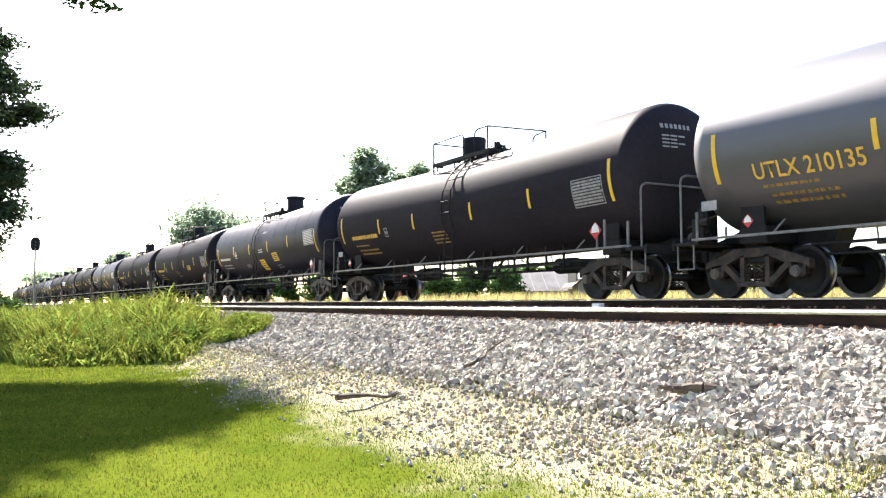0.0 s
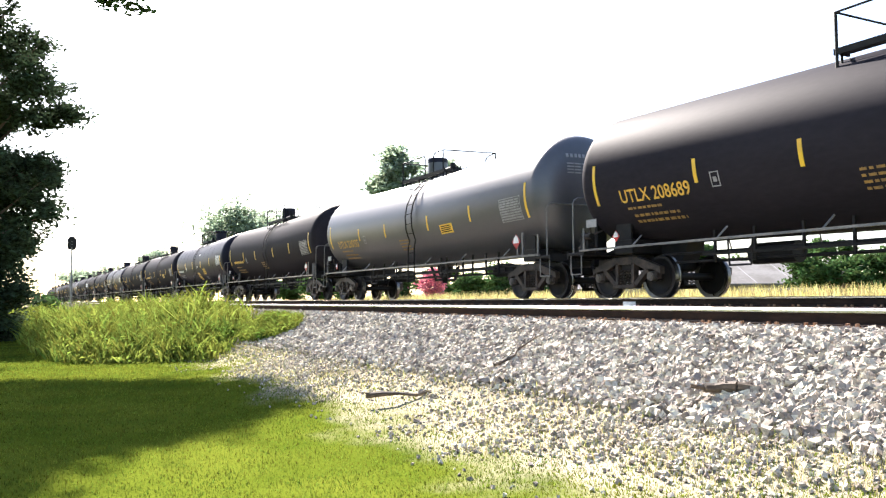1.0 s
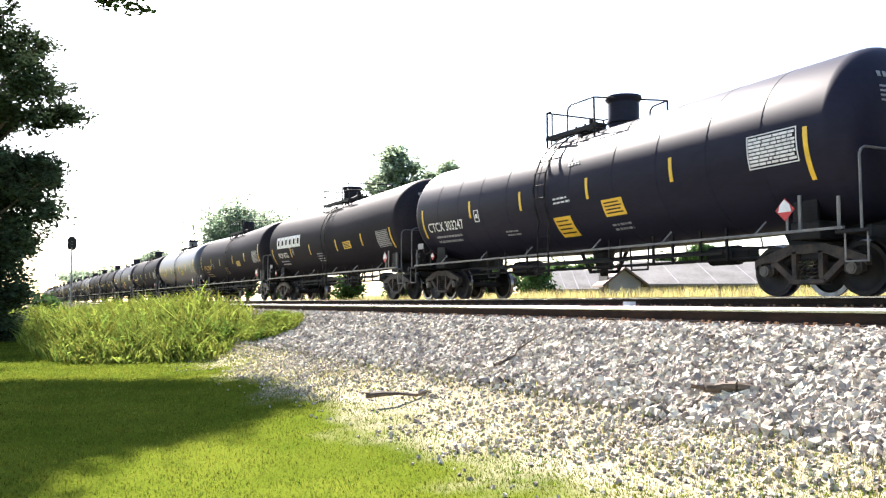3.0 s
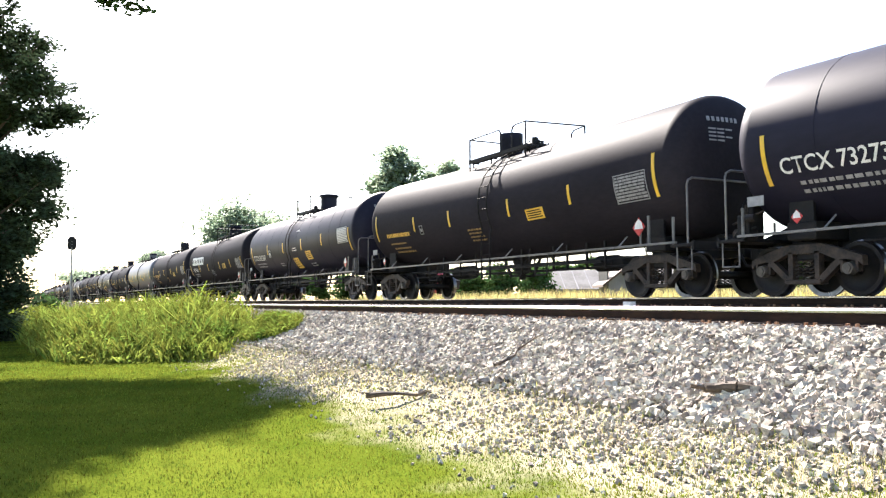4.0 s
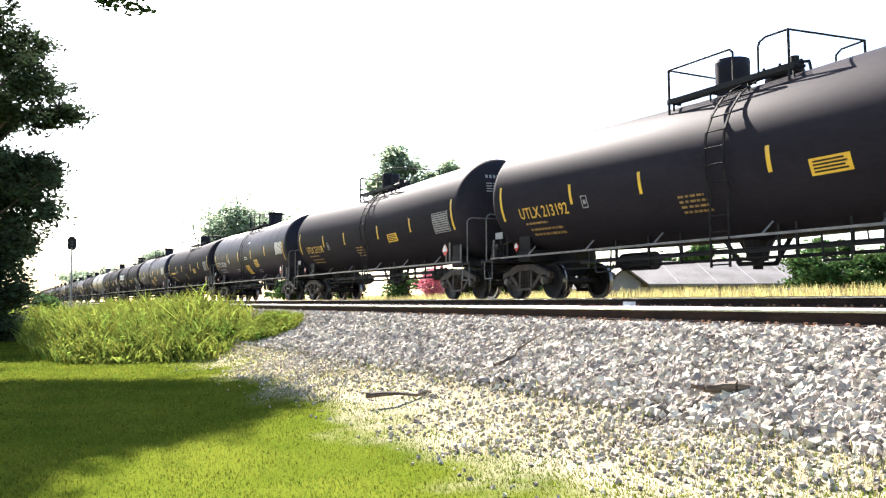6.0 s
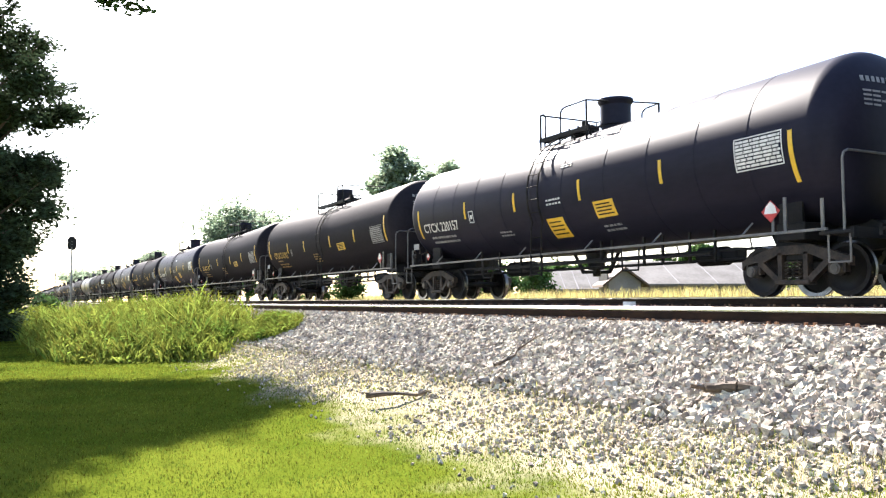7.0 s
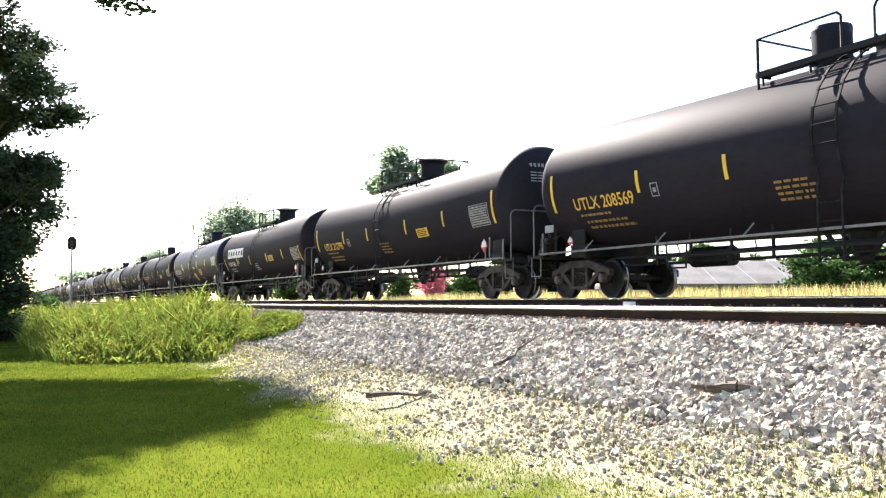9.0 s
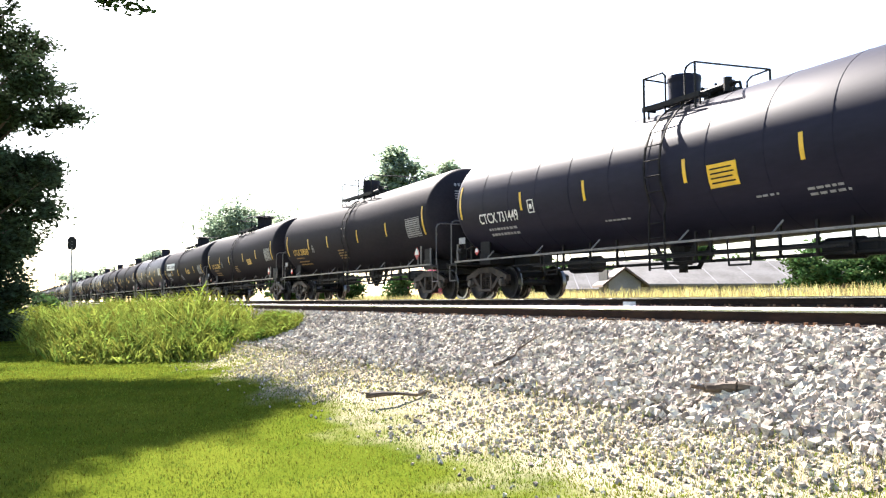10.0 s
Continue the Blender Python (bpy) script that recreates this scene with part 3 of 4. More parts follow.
    for x in (-3.4, 2.7):
        bm = BM()
        railing(bm, [(x - 0.3, -1.2, 1.15), (x - 0.26, -1.2, 0.6), (x + 0.26, -1.2, 0.6), (x + 0.3, -1.2, 1.15)], 0.02)
        part("hanger", bm, M["frame"], car)
    bm = BM()
    rod(bm, (3.9, -0.25, 0.85), (4.6, -0.25, 0.85), 0.2, seg=16)
    box(bm, 4.5, 5.0, -0.42, -0.1, 0.7, 1.0, 0.03)
    part("brake_cylinder", bm, M["frame"], car, "brake cylinder and lever")
    bm = BM()
    rod(bm, (-4.3, 0.2, 0.88), (-3.2, 0.2, 0.88), 0.22, seg=16)
    part("brake_cylinder", bm, M["frame"], car, "brake cylinder")
    # small writing on the trailing head
    bm = BM()
    rnd = random.Random(3)
    for i, (z, n) in enumerate(((3.62, 7), (3.44, 3), (3.36, 2), (3.28, 3), (3.2, 2))):
        h = 0.1 if i == 0 else 0.035
        for j in range(n):
            y = -0.75 + j * (0.12 if i == 0 else 0.22)
            wide = 0.075 if i == 0 else 0.19
            q = []
            for yy, zz in ((y, z), (y + wide, z), (y + wide, z + h), (y, z + h)):
                rho = math.hypot(yy, zz - axis_z(HALF)) / RAD
                q.append(bm.verts.new((HALF + 0.54 * math.sqrt(max(0.0, 1 - rho ** 4.0)) + 0.015, yy, zz)))
            bm.faces.new(q)
    tagged(part("stencil_block", bm, M["grey_paint"], car, "small pale marks on the end"), kind="stuff")
    # placards on holders
    for x in (6.72, -6.6):
        bm = BM()
        y = -1.42 if x > 0 else -1.5
        z = 1.5 if x > 0 else 1.35
        k = 0.2 if x > 0 else 0.12
        prism(bm, ((x - k, z), (x, z - k), (x + k, z), (x, z + k)), y - 0.012, y)
        pl = part("placard", bm, M["red"], car, "white and red diamond placard")
        bm = BM()
        prism(bm, ((x - k * 0.68, z - k * 0.2), (x + k * 0.68, z - k * 0.2), (x + k * 0.5, z + k * 0.45), (x, z + k * 0.9), (x - k * 0.5, z + k * 0.45)), y - 0.017, y - 0.013)
        part("placard_face", bm, M["white_paint"], pl)
        if x > 0:
            bm = BM()
            beam(bm, (x + 0.02, y + 0.02, 1.1), (x + 0.02, y + 0.02, 1.4), 0.02, 0.05)
            beam(bm, (x + 0.3, y, 1.1), (x + 0.3, y, 1.72), 0.03, 0.06)
            part("placard_holder", bm, M["bar"], car)
    for d in (-1, 1):
        add_truck(car, d * 6.85, d > 0)
    return car


def bars(car, x0, x1, z0, z1, rows, mat, seed, label="rows of small stencilled marks"):
    """Unreadable writing: rows of short bars on the shell."""
    rnd = random.Random(seed)
    bm = BM()
    h = (z1 - z0) / rows
    for i in range(rows):
        zb = z0 + h * i
        x = x0
        stop = x1 - rnd.random() * (x1 - x0) * 0.2
        while x < stop:
            w = rnd.uniform(0.05, 0.16)
            patch(bm, x, min(x + w, stop), angle_of(zb + h * 0.3), angle_of(zb + h * 0.72), 0.008, 1)
            x += w + rnd.uniform(0.03, 0.06)
    return tagged(part("stencil_block", bm, mat, car, label), kind="stuff")


def wrap_text(car, text, x0, x1, z0, z1, mat, bold=0.004):
    """Painted characters, bent round the shell."""
    cu = bpy.data.curves.new("lettering", "FONT")
    cu.body, cu.size, cu.offset, cu.resolution_u = text, 1.0, bold * 3, 3
    ob = bpy.data.objects.new("lettering", cu)
    scene.collection.objects.link(ob)
    me = bpy.data.meshes.new_from_object(ob.evaluated_get(bpy.context.evaluated_depsgraph_get()))
    bpy.data.objects.remove(ob)
    me.name = "lettering"
    xs_ = [v.co.x for v in me.vertices]
    zs_ = [v.co.y for v in me.vertices]
    ax, bx, az, bz = min(xs_), max(xs_), min(zs_), max(zs_)
    for v in me.vertices:
        x = x0 + (v.co.x - ax) / (bx - ax) * (x1 - x0)
        z = z0 + (v.co.y - az) / (bz - az) * (z1 - z0)
        v.co = on_tank(x, angle_of(z), RAD + 0.013)
    me.materials.clear()
    me.materials.append(mat)
    ob = new("lettering", me)
    ob.parent = car
    return ob


def block_logo(car, x0, x1, z0, z1):
    """A maker's mark as six plain ring-shaped blocks."""
    bm = BM()
    n, w = 6, (x1 - x0) / 6
    for i in range(n):
        a, b = x0 + w * i + 0.03, x0 + w * (i + 1) - 0.03
        t = (z1 - z0) * 0.26
        patch(bm, a, b, angle_of(z1 - t), angle_of(z1), 0.01, 2)
        patch(bm, a, b, angle_of(z0), angle_of(z0 + t), 0.01, 2)
        patch(bm, a, a + 0.13, angle_of(z0 + t), angle_of(z1 - t), 0.01, 2)
        patch(bm, b - 0.13, b, angle_of(z0 + t), angle_of(z1 - t), 0.01, 2)
    return part("emblem", bm, M["white_paint"], car, "row of white block shapes")


def square_frame(car, x, z, k, mat):
    bm = BM()
    patch(bm, x - k, x + k, angle_of(z + k * 1.1), angle_of(z + k * 1.3), 0.008, 1)
    patch(bm, x - k, x + k, angle_of(z - k * 1.3), angle_of(z - k * 1.1), 0.008, 1)
    patch(bm, x - k, x - k * 0.8, angle_of(z - k * 1.1), angle_of(z + k * 1.1), 0.008, 2)
    patch(bm, x + k * 0.8, x + k, angle_of(z - k * 1.1), angle_of(z + k * 1.1), 0.008, 2)
    patch(bm, x - k * 0.4, x + k * 0.4, angle_of(z - k * 0.5), angle_of(z + k * 0.4), 0.008, 1)
    part("stencil_frame", bm, mat, car)


def yellow_panel(car, x0, x1, z0, z1):
    p = part("warning_panel", patch(BM(), x0, x1, angle_of(z0), angle_of(z1), 0.009, 4), M["yellow"], car, "yellow warning panel")
    bm = BM()
    for i in range(4):
        z = z0 + (z1 - z0) * (0.2 + 0.2 * i)
        patch(bm, x0 + 0.07, x1 - 0.07 - 0.05 * (i % 2), angle_of(z - 0.015), angle_of(z + 0.015), 0.013, 1)
    part("panel_marks", bm, M["frame"], p)


def mark_table(car, x0, x1, z0, z1, mat, seed):
    """A framed table of small marks near the tank's end."""
    rnd = random.Random(seed)
    bm = BM()
    rows, h = 8, (z1 - z0) / 8
    for i in range(rows):
        zb, x = z0 + h * i, x0
        while x < x1 - 0.03:
            w = rnd.uniform(0.05, 0.2)
            patch(bm, x, min(x + w, x1), angle_of(zb + h * 0.16), angle_of(zb + h * 0.84), 0.008, 1)
            x += w + rnd.uniform(0.012, 0.03)
    tagged(part("mark_table", bm, mat, car, "dense block of pale stencilled marks"), kind="stuff")
    bm = BM()
    for za, zb in ((z0 - 0.04, z0 - 0.02), (z1 + 0.02, z1 + 0.04)):
        patch(bm, x0 - 0.04, x1 + 0.04, angle_of(za), angle_of(zb), 0.008, 1)
    for xa, xb in ((x0 - 0.04, x0 - 0.02), (x1 + 0.02, x1 + 0.04)):
        patch(bm, xa, xb, angle_of(z0 - 0.02), angle_of(z1 + 0.02), 0.008, 3)
    part("table_border", bm, mat, car)


def dress(car, style, marks, seed):
    """Writing and plates of one car."""
    white, grey, yellow = M["white_paint"], M["grey_paint"], M["yellow_paint"]
    if style.startswith("emblem"):
        square_frame(car, -3.95, 2.28, 0.1, grey)
        block_logo(car, -6.36, -2.72, 2.5, 3.03)
        if marks:
            wrap_text(car, marks, -6.36, -4.78, 2.04, 2.28, white)
        bars(car, -6.25, -5.0, 1.68, 1.94, 2, grey, seed)
        bars(car, -0.75, 0.1, 1.72, 2.12, 4, grey, seed + 1)
        mark_table(car, 6.06, 7.02, 1.92, 2.42, grey, seed + 4)
        px = 2.62 if style == "emblem" else 2.17
        yellow_panel(car, px, px + 0.78, 2.06, 2.34)
    elif style == "matte":
        square_frame(car, -3.72, 2.26, 0.11, grey)
        if marks:
            wrap_text(car, marks, -6.5, -4.4, 2.04, 2.32, yellow)
        else:
            bars(car, -6.5, -4.42, 2.05, 2.34, 1, yellow, seed + 5)
        bars(car, -6.4, -5.2, 1.86, 1.97, 1, M["faded_yellow"], seed)
        bars(car, -6.3, -4.7, 1.58, 1.82, 2, M["faded_yellow"], seed + 7)
        bars(car, -0.75, 0.1, 1.72, 2.12, 4, M["faded_yellow"], seed + 1)
        mark_table(car, 6.06, 7.02, 2.08, 2.62, grey, seed + 4)
        if seed % 3 != 2:
            yellow_panel(car, 2.42, 3.2, 2.05, 2.33)
    else:
        late = style == "gloss_late"
        square_frame(car, -3.85, 2.38, 0.13, white)
        wide = (-6.5, -4.5) if late else (-6.95, -4.7)
        if marks:
            wrap_text(car, marks, *wide, 2.08, 2.36, white)
        else:
            bars(car, *wide, 2.08, 2.36, 1, white, seed + 5)
        bars(car, wide[0] + 0.3, wide[1] - 0.2, 1.7, 1.98, 2, grey, seed)
        if late:
            yellow_panel(car, 2.25, 2.97, 2.11, 2.55)
            bars(car, 4.3, 5.2, 1.7, 1.88, 2, grey, seed + 2)
            bars(car, -1.15, -0.1, 1.77, 1.85, 1, grey, seed + 3)
            bars(car, 3.2, 3.7, 1.8, 1.88, 1, grey, seed + 6)
        else:
            yellow_panel(car, -0.22, 0.46, 1.58, 2.05)
            yellow_panel(car, 1.74, 2.44, 1.88, 2.25)
            bars(car, -0.05, 0.61, 2.34, 2.54, 2, white, seed + 1)
            bars(car, 1.77, 2.45, 1.55, 1.74, 2, grey, seed + 2)
            bars(car, -2.6, -1.9, 1.72, 1.9, 2, grey, seed + 3)
            bars(car, 0.5, 1.0, 3.22, 3.32, 2, white, seed + 6)
        mark_table(car, 6.06, 7.05, 2.3, 2.82, white, seed + 4)


# order along the train: style and marks that can be read
ORDER = ["matte", "gloss", "matte", "matte", "matte", "gloss", "matte", "emblem", "matte", "gloss", "matte", "matte", "gloss", "matte", "matte"]
ROLL = [(k, ORDER[k % len(ORDER)], "") for k in range(-17, -2)]
ROLL += [(-2, "matte", ""), (-1, "sheen", "UTLX 210135"), (0, "matte", "UTLX 208689"), (1, "emblem", "PROX 47376"), (2, "gloss", "CTCX 303247"),
         (3, "matte", ""), (4, "gloss", "CTCX 732739"), (5, "matte", "UTLX 213178"), (6, "matte", "UTLX 213192"), (7, "gloss", "CTCX 220157"),
         (8, "emblem_b", "PROX 45668"), (9, "matte_b", "UTLX 212798"), (10, "matte", "UTLX 208569"), (11, "gloss_late", "CTCX 731449"), (12, "matte", "")]
LABELS = {"sheen": "shiny black railway tank car with yellow stencilled marks",
          "matte": "dusty black railway tank car with yellow stencilled marks",
          "gloss": "glossy blue-black railway tank car with white marks and yellow panels",
          "emblem": "dusty black railway tank car with a large white emblem"}
# half lengths over the couplers; the cars stand coupled end to end from the car of index 0
REACH = {"matte": 8.745, "sheen": 8.745, "emblem": 8.58, "gloss": 8.645}
place_of, x_next, before = {}, 0.0, None
for k, style, _ in sorted(r for r in ROLL if r[0] >= 0):
    half = REACH[style.split("_")[0]]
    x_next += half + before if before else 0.0
    place_of[k], before = x_next, half
x_next, before = 0.0, REACH["matte"]
for k, style, _ in sorted((r for r in ROLL if r[0] < 0), reverse=True):
    half = REACH[style.split("_")[0]]
    x_next -= half + before
    place_of[k], before = x_next, half
plain = {kind: tank_car(kind) for kind in PAINT}
cars = []
for k, style, marks in ROLL:
    car = copy_thing(plain[style], pose(place_of[k], TRAIN_Y, 0))
    dress(car, "matte" if style in ("sheen", "matte_b") else style, marks, k + 40)
    tagged(car, LABELS[style.split("_")[0]], "tank car", "freight train")
    cars.append((k, car))
for base in plain.values():
    for ob in (*base.children_recursive, base):
        bpy.data.objects.remove(ob)

# ---- plants ----
def leaf_cloud(rnd, blobs, count, size, flat=0.5):
    """Vertices and faces of many small folded leaves in uneven clumps. blobs: centre, radii."""
    vs, fs = [], []
    vol = [b[1][0] * b[1][1] * b[1][2] for b in blobs]
    for c, r in rnd.choices(blobs, vol, k=count):
        d = Vector((rnd.gauss(0, 0.52), rnd.gauss(0, 0.52), rnd.gauss(0, 0.52)))
        p = Vector((c[0] + d.x * r[0], c[1] + d.y * r[1], c[2] + d.z * r[2]))
        a = Vector((rnd.gauss(0, 1), rnd.gauss(0, 1), rnd.gauss(0, flat))).normalized()
        b = a.orthogonal().normalized()
        b = (Matrix.Rotation(rnd.uniform(0, 6.28), 3, a) @ b)
        s = size * rnd.uniform(0.6, 1.5)
        k = len(vs)
        up = a.cross(b) * s * 0.18
        vs += [p - a * s, p + b * s * 0.42 + up, p + a * s, p - b * s * 0.42 + up]
        fs += [(k, k + 1, k + 2), (k, k + 2, k + 3)]
    return vs, fs


def tree(name, at, height, trunk_r, blobs, count, size, leaf, label, seed, category="tree", lean=(0, 0)):
    """A tapered trunk with limbs to each clump, and a crown of leaves."""
    rnd = random.Random(seed)
    t = thing(name, pose(*at), label, category)
    bm = BM()
    pts = [Vector((lean[0] * k / 5 + rnd.uniform(-0.1, 0.1) * height * 0.05 * k, lean[1] * k / 5 + rnd.uniform(-0.1, 0.1) * height * 0.05 * k, height * 0.8 * k / 5 - (0.25 if k == 0 else 0))) for k in range(6)]
    for k in range(5):
        rod(bm, pts[k], pts[k + 1], trunk_r * (1 - k / 5.6), trunk_r * (1 - (k + 1) / 5.6), 8)
    for c, r in blobs:
        if (r[2] < 0.5 and size > 0.13) or (len(blobs) > 200 and rnd.random() > 0.12):
            continue
        k = min(5, max(1, round(5 * (c[2] - 0.2 * height) / (height * 0.8))))
        mid = (pts[k] + Vector(c)) / 2 + Vector((0, 0, -0.04 * height))
        rod(bm, pts[k], mid, trunk_r * 0.35, trunk_r * 0.22, 6)
        rod(bm, mid, c, trunk_r * 0.22, trunk_r * 0.06, 6)
    part("trunk", bm, M["bark"], t)
    vs, fs = leaf_cloud(rnd, blobs, count, size)
    ob = new("crown", mesh_from("crown", vs, fs, leaf))
    ob.parent = t
    tagged(ob, kind="stuff")
    return t


def clumps(rnd, n, centre, radii, r0, r1):
    """Uneven clump centres inside an ellipsoid."""
    out = []
    for _ in range(n):
        d = Vector((rnd.gauss(0, 1), rnd.gauss(0, 1), rnd.gauss(0, 1))).normalized() * rnd.uniform(0.3, 1.0) ** 0.6
        r = rnd.uniform(r0, r1)
        out.append(((centre[0] + d.x * radii[0], centre[1] + d.y * radii[1], centre[2] + d.z * radii[2]), (r, r, r * 0.75)))
    return out


R = random.Random(11)
# dark evergreen with foliage to the ground, and the broadleaf crown above it
def shell(rnd, n, levels, r0, r1, inner=0.55):
    """Small clumps near the outline of a crown. levels: height, radius."""
    out = []
    while len(out) < n:
        k = rnd.uniform(0, len(levels) - 1.001)
        (za, ra), (zb, rb) = levels[int(k)], levels[int(k) + 1]
        f = k - int(k)
        z, rad = za + (zb - za) * f, ra + (rb - ra) * f
        a, q_ = rnd.uniform(0, 2 * math.pi), rnd.uniform(inner, 1.0)
        rad *= 1 + 0.16 * noise.noise((2.2 * math.cos(a), 2.2 * math.sin(a), z * 0.9))
        r = rnd.uniform(r0, r1)
        out.append(((rad * q_ * math.cos(a), rad * q_ * math.sin(a), z), (r * 1.15, r * 1.15, r * 0.7)))
    return out


low = shell(R, 600, ((0.1, 2.9), (1.7, 3.2), (3.6, 3.6), (5.4, 4.1), (6.4, 4.5), (7.1, 4.5), (7.5, 2.6)), 0.28, 0.6, 0.5)
tree("evergreen_tree", (-38.0, -2.4, -1.7), 8.5, 0.28, low, 80000, 0.11, M["leaf_dark"], "dark evergreen tree with foliage down to the lawn", 1)
high = shell(R, 400, ((9.0, 3.4), (9.3, 4.4), (9.7, 5.1), (10.2, 5.3), (10.9, 4.8), (11.8, 4.4), (12.6, 3.8), (13.4, 3.0), (14.3, 1.8)), 0.25, 0.6, 0.3)
tree("broadleaf_tree", (-38.5, -2.4, -1.7), 14.5, 0.3, high, 50000, 0.11, M["leaf_dark"], "tall dark broadleaf tree beside the lawn", 2)
# spreading tree whose canopy shades the lawn
crown = []
for _ in range(150):
    a, q_ = R.uniform(0, 2 * math.pi), R.random() ** 0.5
    x, y = -34.5 + 8.0 * q_ * math.cos(a), 1.4 + 4.6 * q_ * math.sin(a) - 0.25 * 8.0 * q_ * math.cos(a)
    r = R.uniform(0.6, 1.1)
    crown.append(((x + 37.0, y + 9.0, 3.9 + 0.33 * -x + 0.17 * max(y, 0.0) + R.uniform(0, 1.6)), (r, r, r * 0.6)))
crown += [((7.0, 11.7, 12.0), (0.35, 0.5, 0.25)), ((7.0, 12.7, 11.9), (0.35, 0.6, 0.22))]
tree("shade_tree", (-37.0, -9.0, -1.7), 17.0, 0.45, crown, 80000, 0.15, M["leaf"], "tall spreading shade tree with drooping twigs", 3, lean=(1.0, 4.0))
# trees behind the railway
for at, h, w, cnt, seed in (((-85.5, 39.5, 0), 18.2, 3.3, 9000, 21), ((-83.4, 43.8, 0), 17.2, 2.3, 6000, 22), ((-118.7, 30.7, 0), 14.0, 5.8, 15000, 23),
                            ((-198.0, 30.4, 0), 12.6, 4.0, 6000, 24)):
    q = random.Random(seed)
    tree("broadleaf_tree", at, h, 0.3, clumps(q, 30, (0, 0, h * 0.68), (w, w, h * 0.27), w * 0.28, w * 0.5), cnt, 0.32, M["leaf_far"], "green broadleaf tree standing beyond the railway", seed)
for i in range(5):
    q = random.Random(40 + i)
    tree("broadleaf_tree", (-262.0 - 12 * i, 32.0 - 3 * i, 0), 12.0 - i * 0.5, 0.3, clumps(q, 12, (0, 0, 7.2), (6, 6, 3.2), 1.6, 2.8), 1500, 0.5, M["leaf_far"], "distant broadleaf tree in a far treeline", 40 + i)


def bush(at, w, h, cnt, leaf, label, seed, size=0.13):
    q = random.Random(seed)
    return tree("bush", at, h, 0.06, clumps(q, 12, (0, 0, h * 0.55), (w, w * 0.7, h * 0.4), 0.35, 0.7), cnt, size, leaf, label, seed, "bush")


for i, (x, y, w, h) in enumerate(((-28.6, 35.6, 1.3, 2.4), (-27.6, 37.4, 1.4, 2.6), (-26.8, 39.6, 1.5, 2.8), (-25.6, 41.6, 1.6, 3.0), (-24.5, 43.5, 1.6, 3.2))):
    bush((x, y, -0.3), w, h, 3400, M["leaf"], "leafy green bush at the edge of the far field", 60 + i)
for i, (x, y, w, h) in enumerate(((-47.5, 29.2, 1.6, 2.6), (-46.2, 31.2, 1.5, 2.4), (-48.8, 27.6, 1.3, 2.2), (-54.5, 25.0, 1.5, 2.2), (-56.5, 21.8, 1.5, 2.2), (-58.5, 20.2, 1.4, 2.0), (-63.0, 20.0, 1.6, 2.2), (-70.0, 22.0, 2.2, 2.6), (-78.0, 23.0, 2.4, 2.8), (-88.0, 22.0, 2.6, 2.8), (-99.0, 23.0, 2.8, 3.0), (-112.0, 22.0, 3.0, 3.0), (-126.0, 23.0, 3.2, 3.2), (-142.0, 22.0, 3.4, 3.4))):
    bush((x, y, -0.3), w, h, 2400, M["leaf"], "low green bush beyond the railway", 70 + i)
for i in range(12):
    bush((-94.0 + 5.2 * i, 47.5 + 0.6 * (i % 3), -0.2), 3.0, 4.3 + 0.5 * math.sin(i * 2.3), 3200, M["leaf"], "tall green hedge bush behind the far buildings", 90 + i, 0.2)
bush((-53.3, 27.4, -0.3), 1.1, 2.5, 2400, M["pink"], "pink flowering bush beyond the railway", 81, 0.1)
bush((-66.5, 2.6, -1.6), 1.6, 2.3, 2400, M["leaf"], "low green shrub beside the track", 82, 0.12)


def blades(name, spots, mat, label, category, seed, bend=0.35):
    """Grass as one mesh of bent tapering blades. spots: x, y, z, height, width."""
    q = np.random.RandomState(seed)
    s = np.array(spots)
    n_ = len(s)
    az = q.uniform(0, 2 * np.pi, n_)
    side = np.stack([np.cos(az), np.sin(az), np.zeros(n_)], 1) * s[:, 4:5]
    az2 = q.uniform(0, 2 * np.pi, n_)
    tip = np.stack([np.cos(az2), np.sin(az2), np.zeros(n_)], 1) * (s[:, 3] * bend * q.uniform(0.3, 1.6, n_))[:, None]
    base = s[:, :3]
    h = s[:, 3:4] * np.array([[0, 0, 1.0]])
    co = np.stack([base - side, base + side, base + tip * 0.35 + h * 0.6 + side * 0.7, base + tip * 0.35 + h * 0.6 - side * 0.7, base + tip + h], 1).reshape(-1, 3)
    k = np.arange(n_)[:, None] * 5
    tri = np.concatenate([k + np.array([[0, 1, 2]]), k + np.array([[0, 2, 3]]), k + np.array([[3, 2, 4]])], 1).reshape(-1, 3)
    me = bpy.data.meshes.new(name)
    me.vertices.add(len(co))
    me.vertices.foreach_set("co", co.ravel())
    me.loops.add(tri.size)
    me.loops.foreach_set("vertex_index", tri.ravel().astype(np.int32))
    me.polygons.add(len(tri))
    me.polygons.foreach_set("loop_start", np.arange(0, tri.size, 3, dtype=np.int32))
    me.update(calc_edges=True)
    me.materials.append(mat)
    return tagged(new(name, me), label, category, kind="stuff")


def verge(x, y):
    """0 on the lawn, 1 where gravel takes over."""
    return (y - 4.1 + 1.5 * noise.noise((x * 0.3, y * 0.3, 0)) + 0.6 * noise.noise((x * 1.2, y * 1.2, 5))) / 1.3


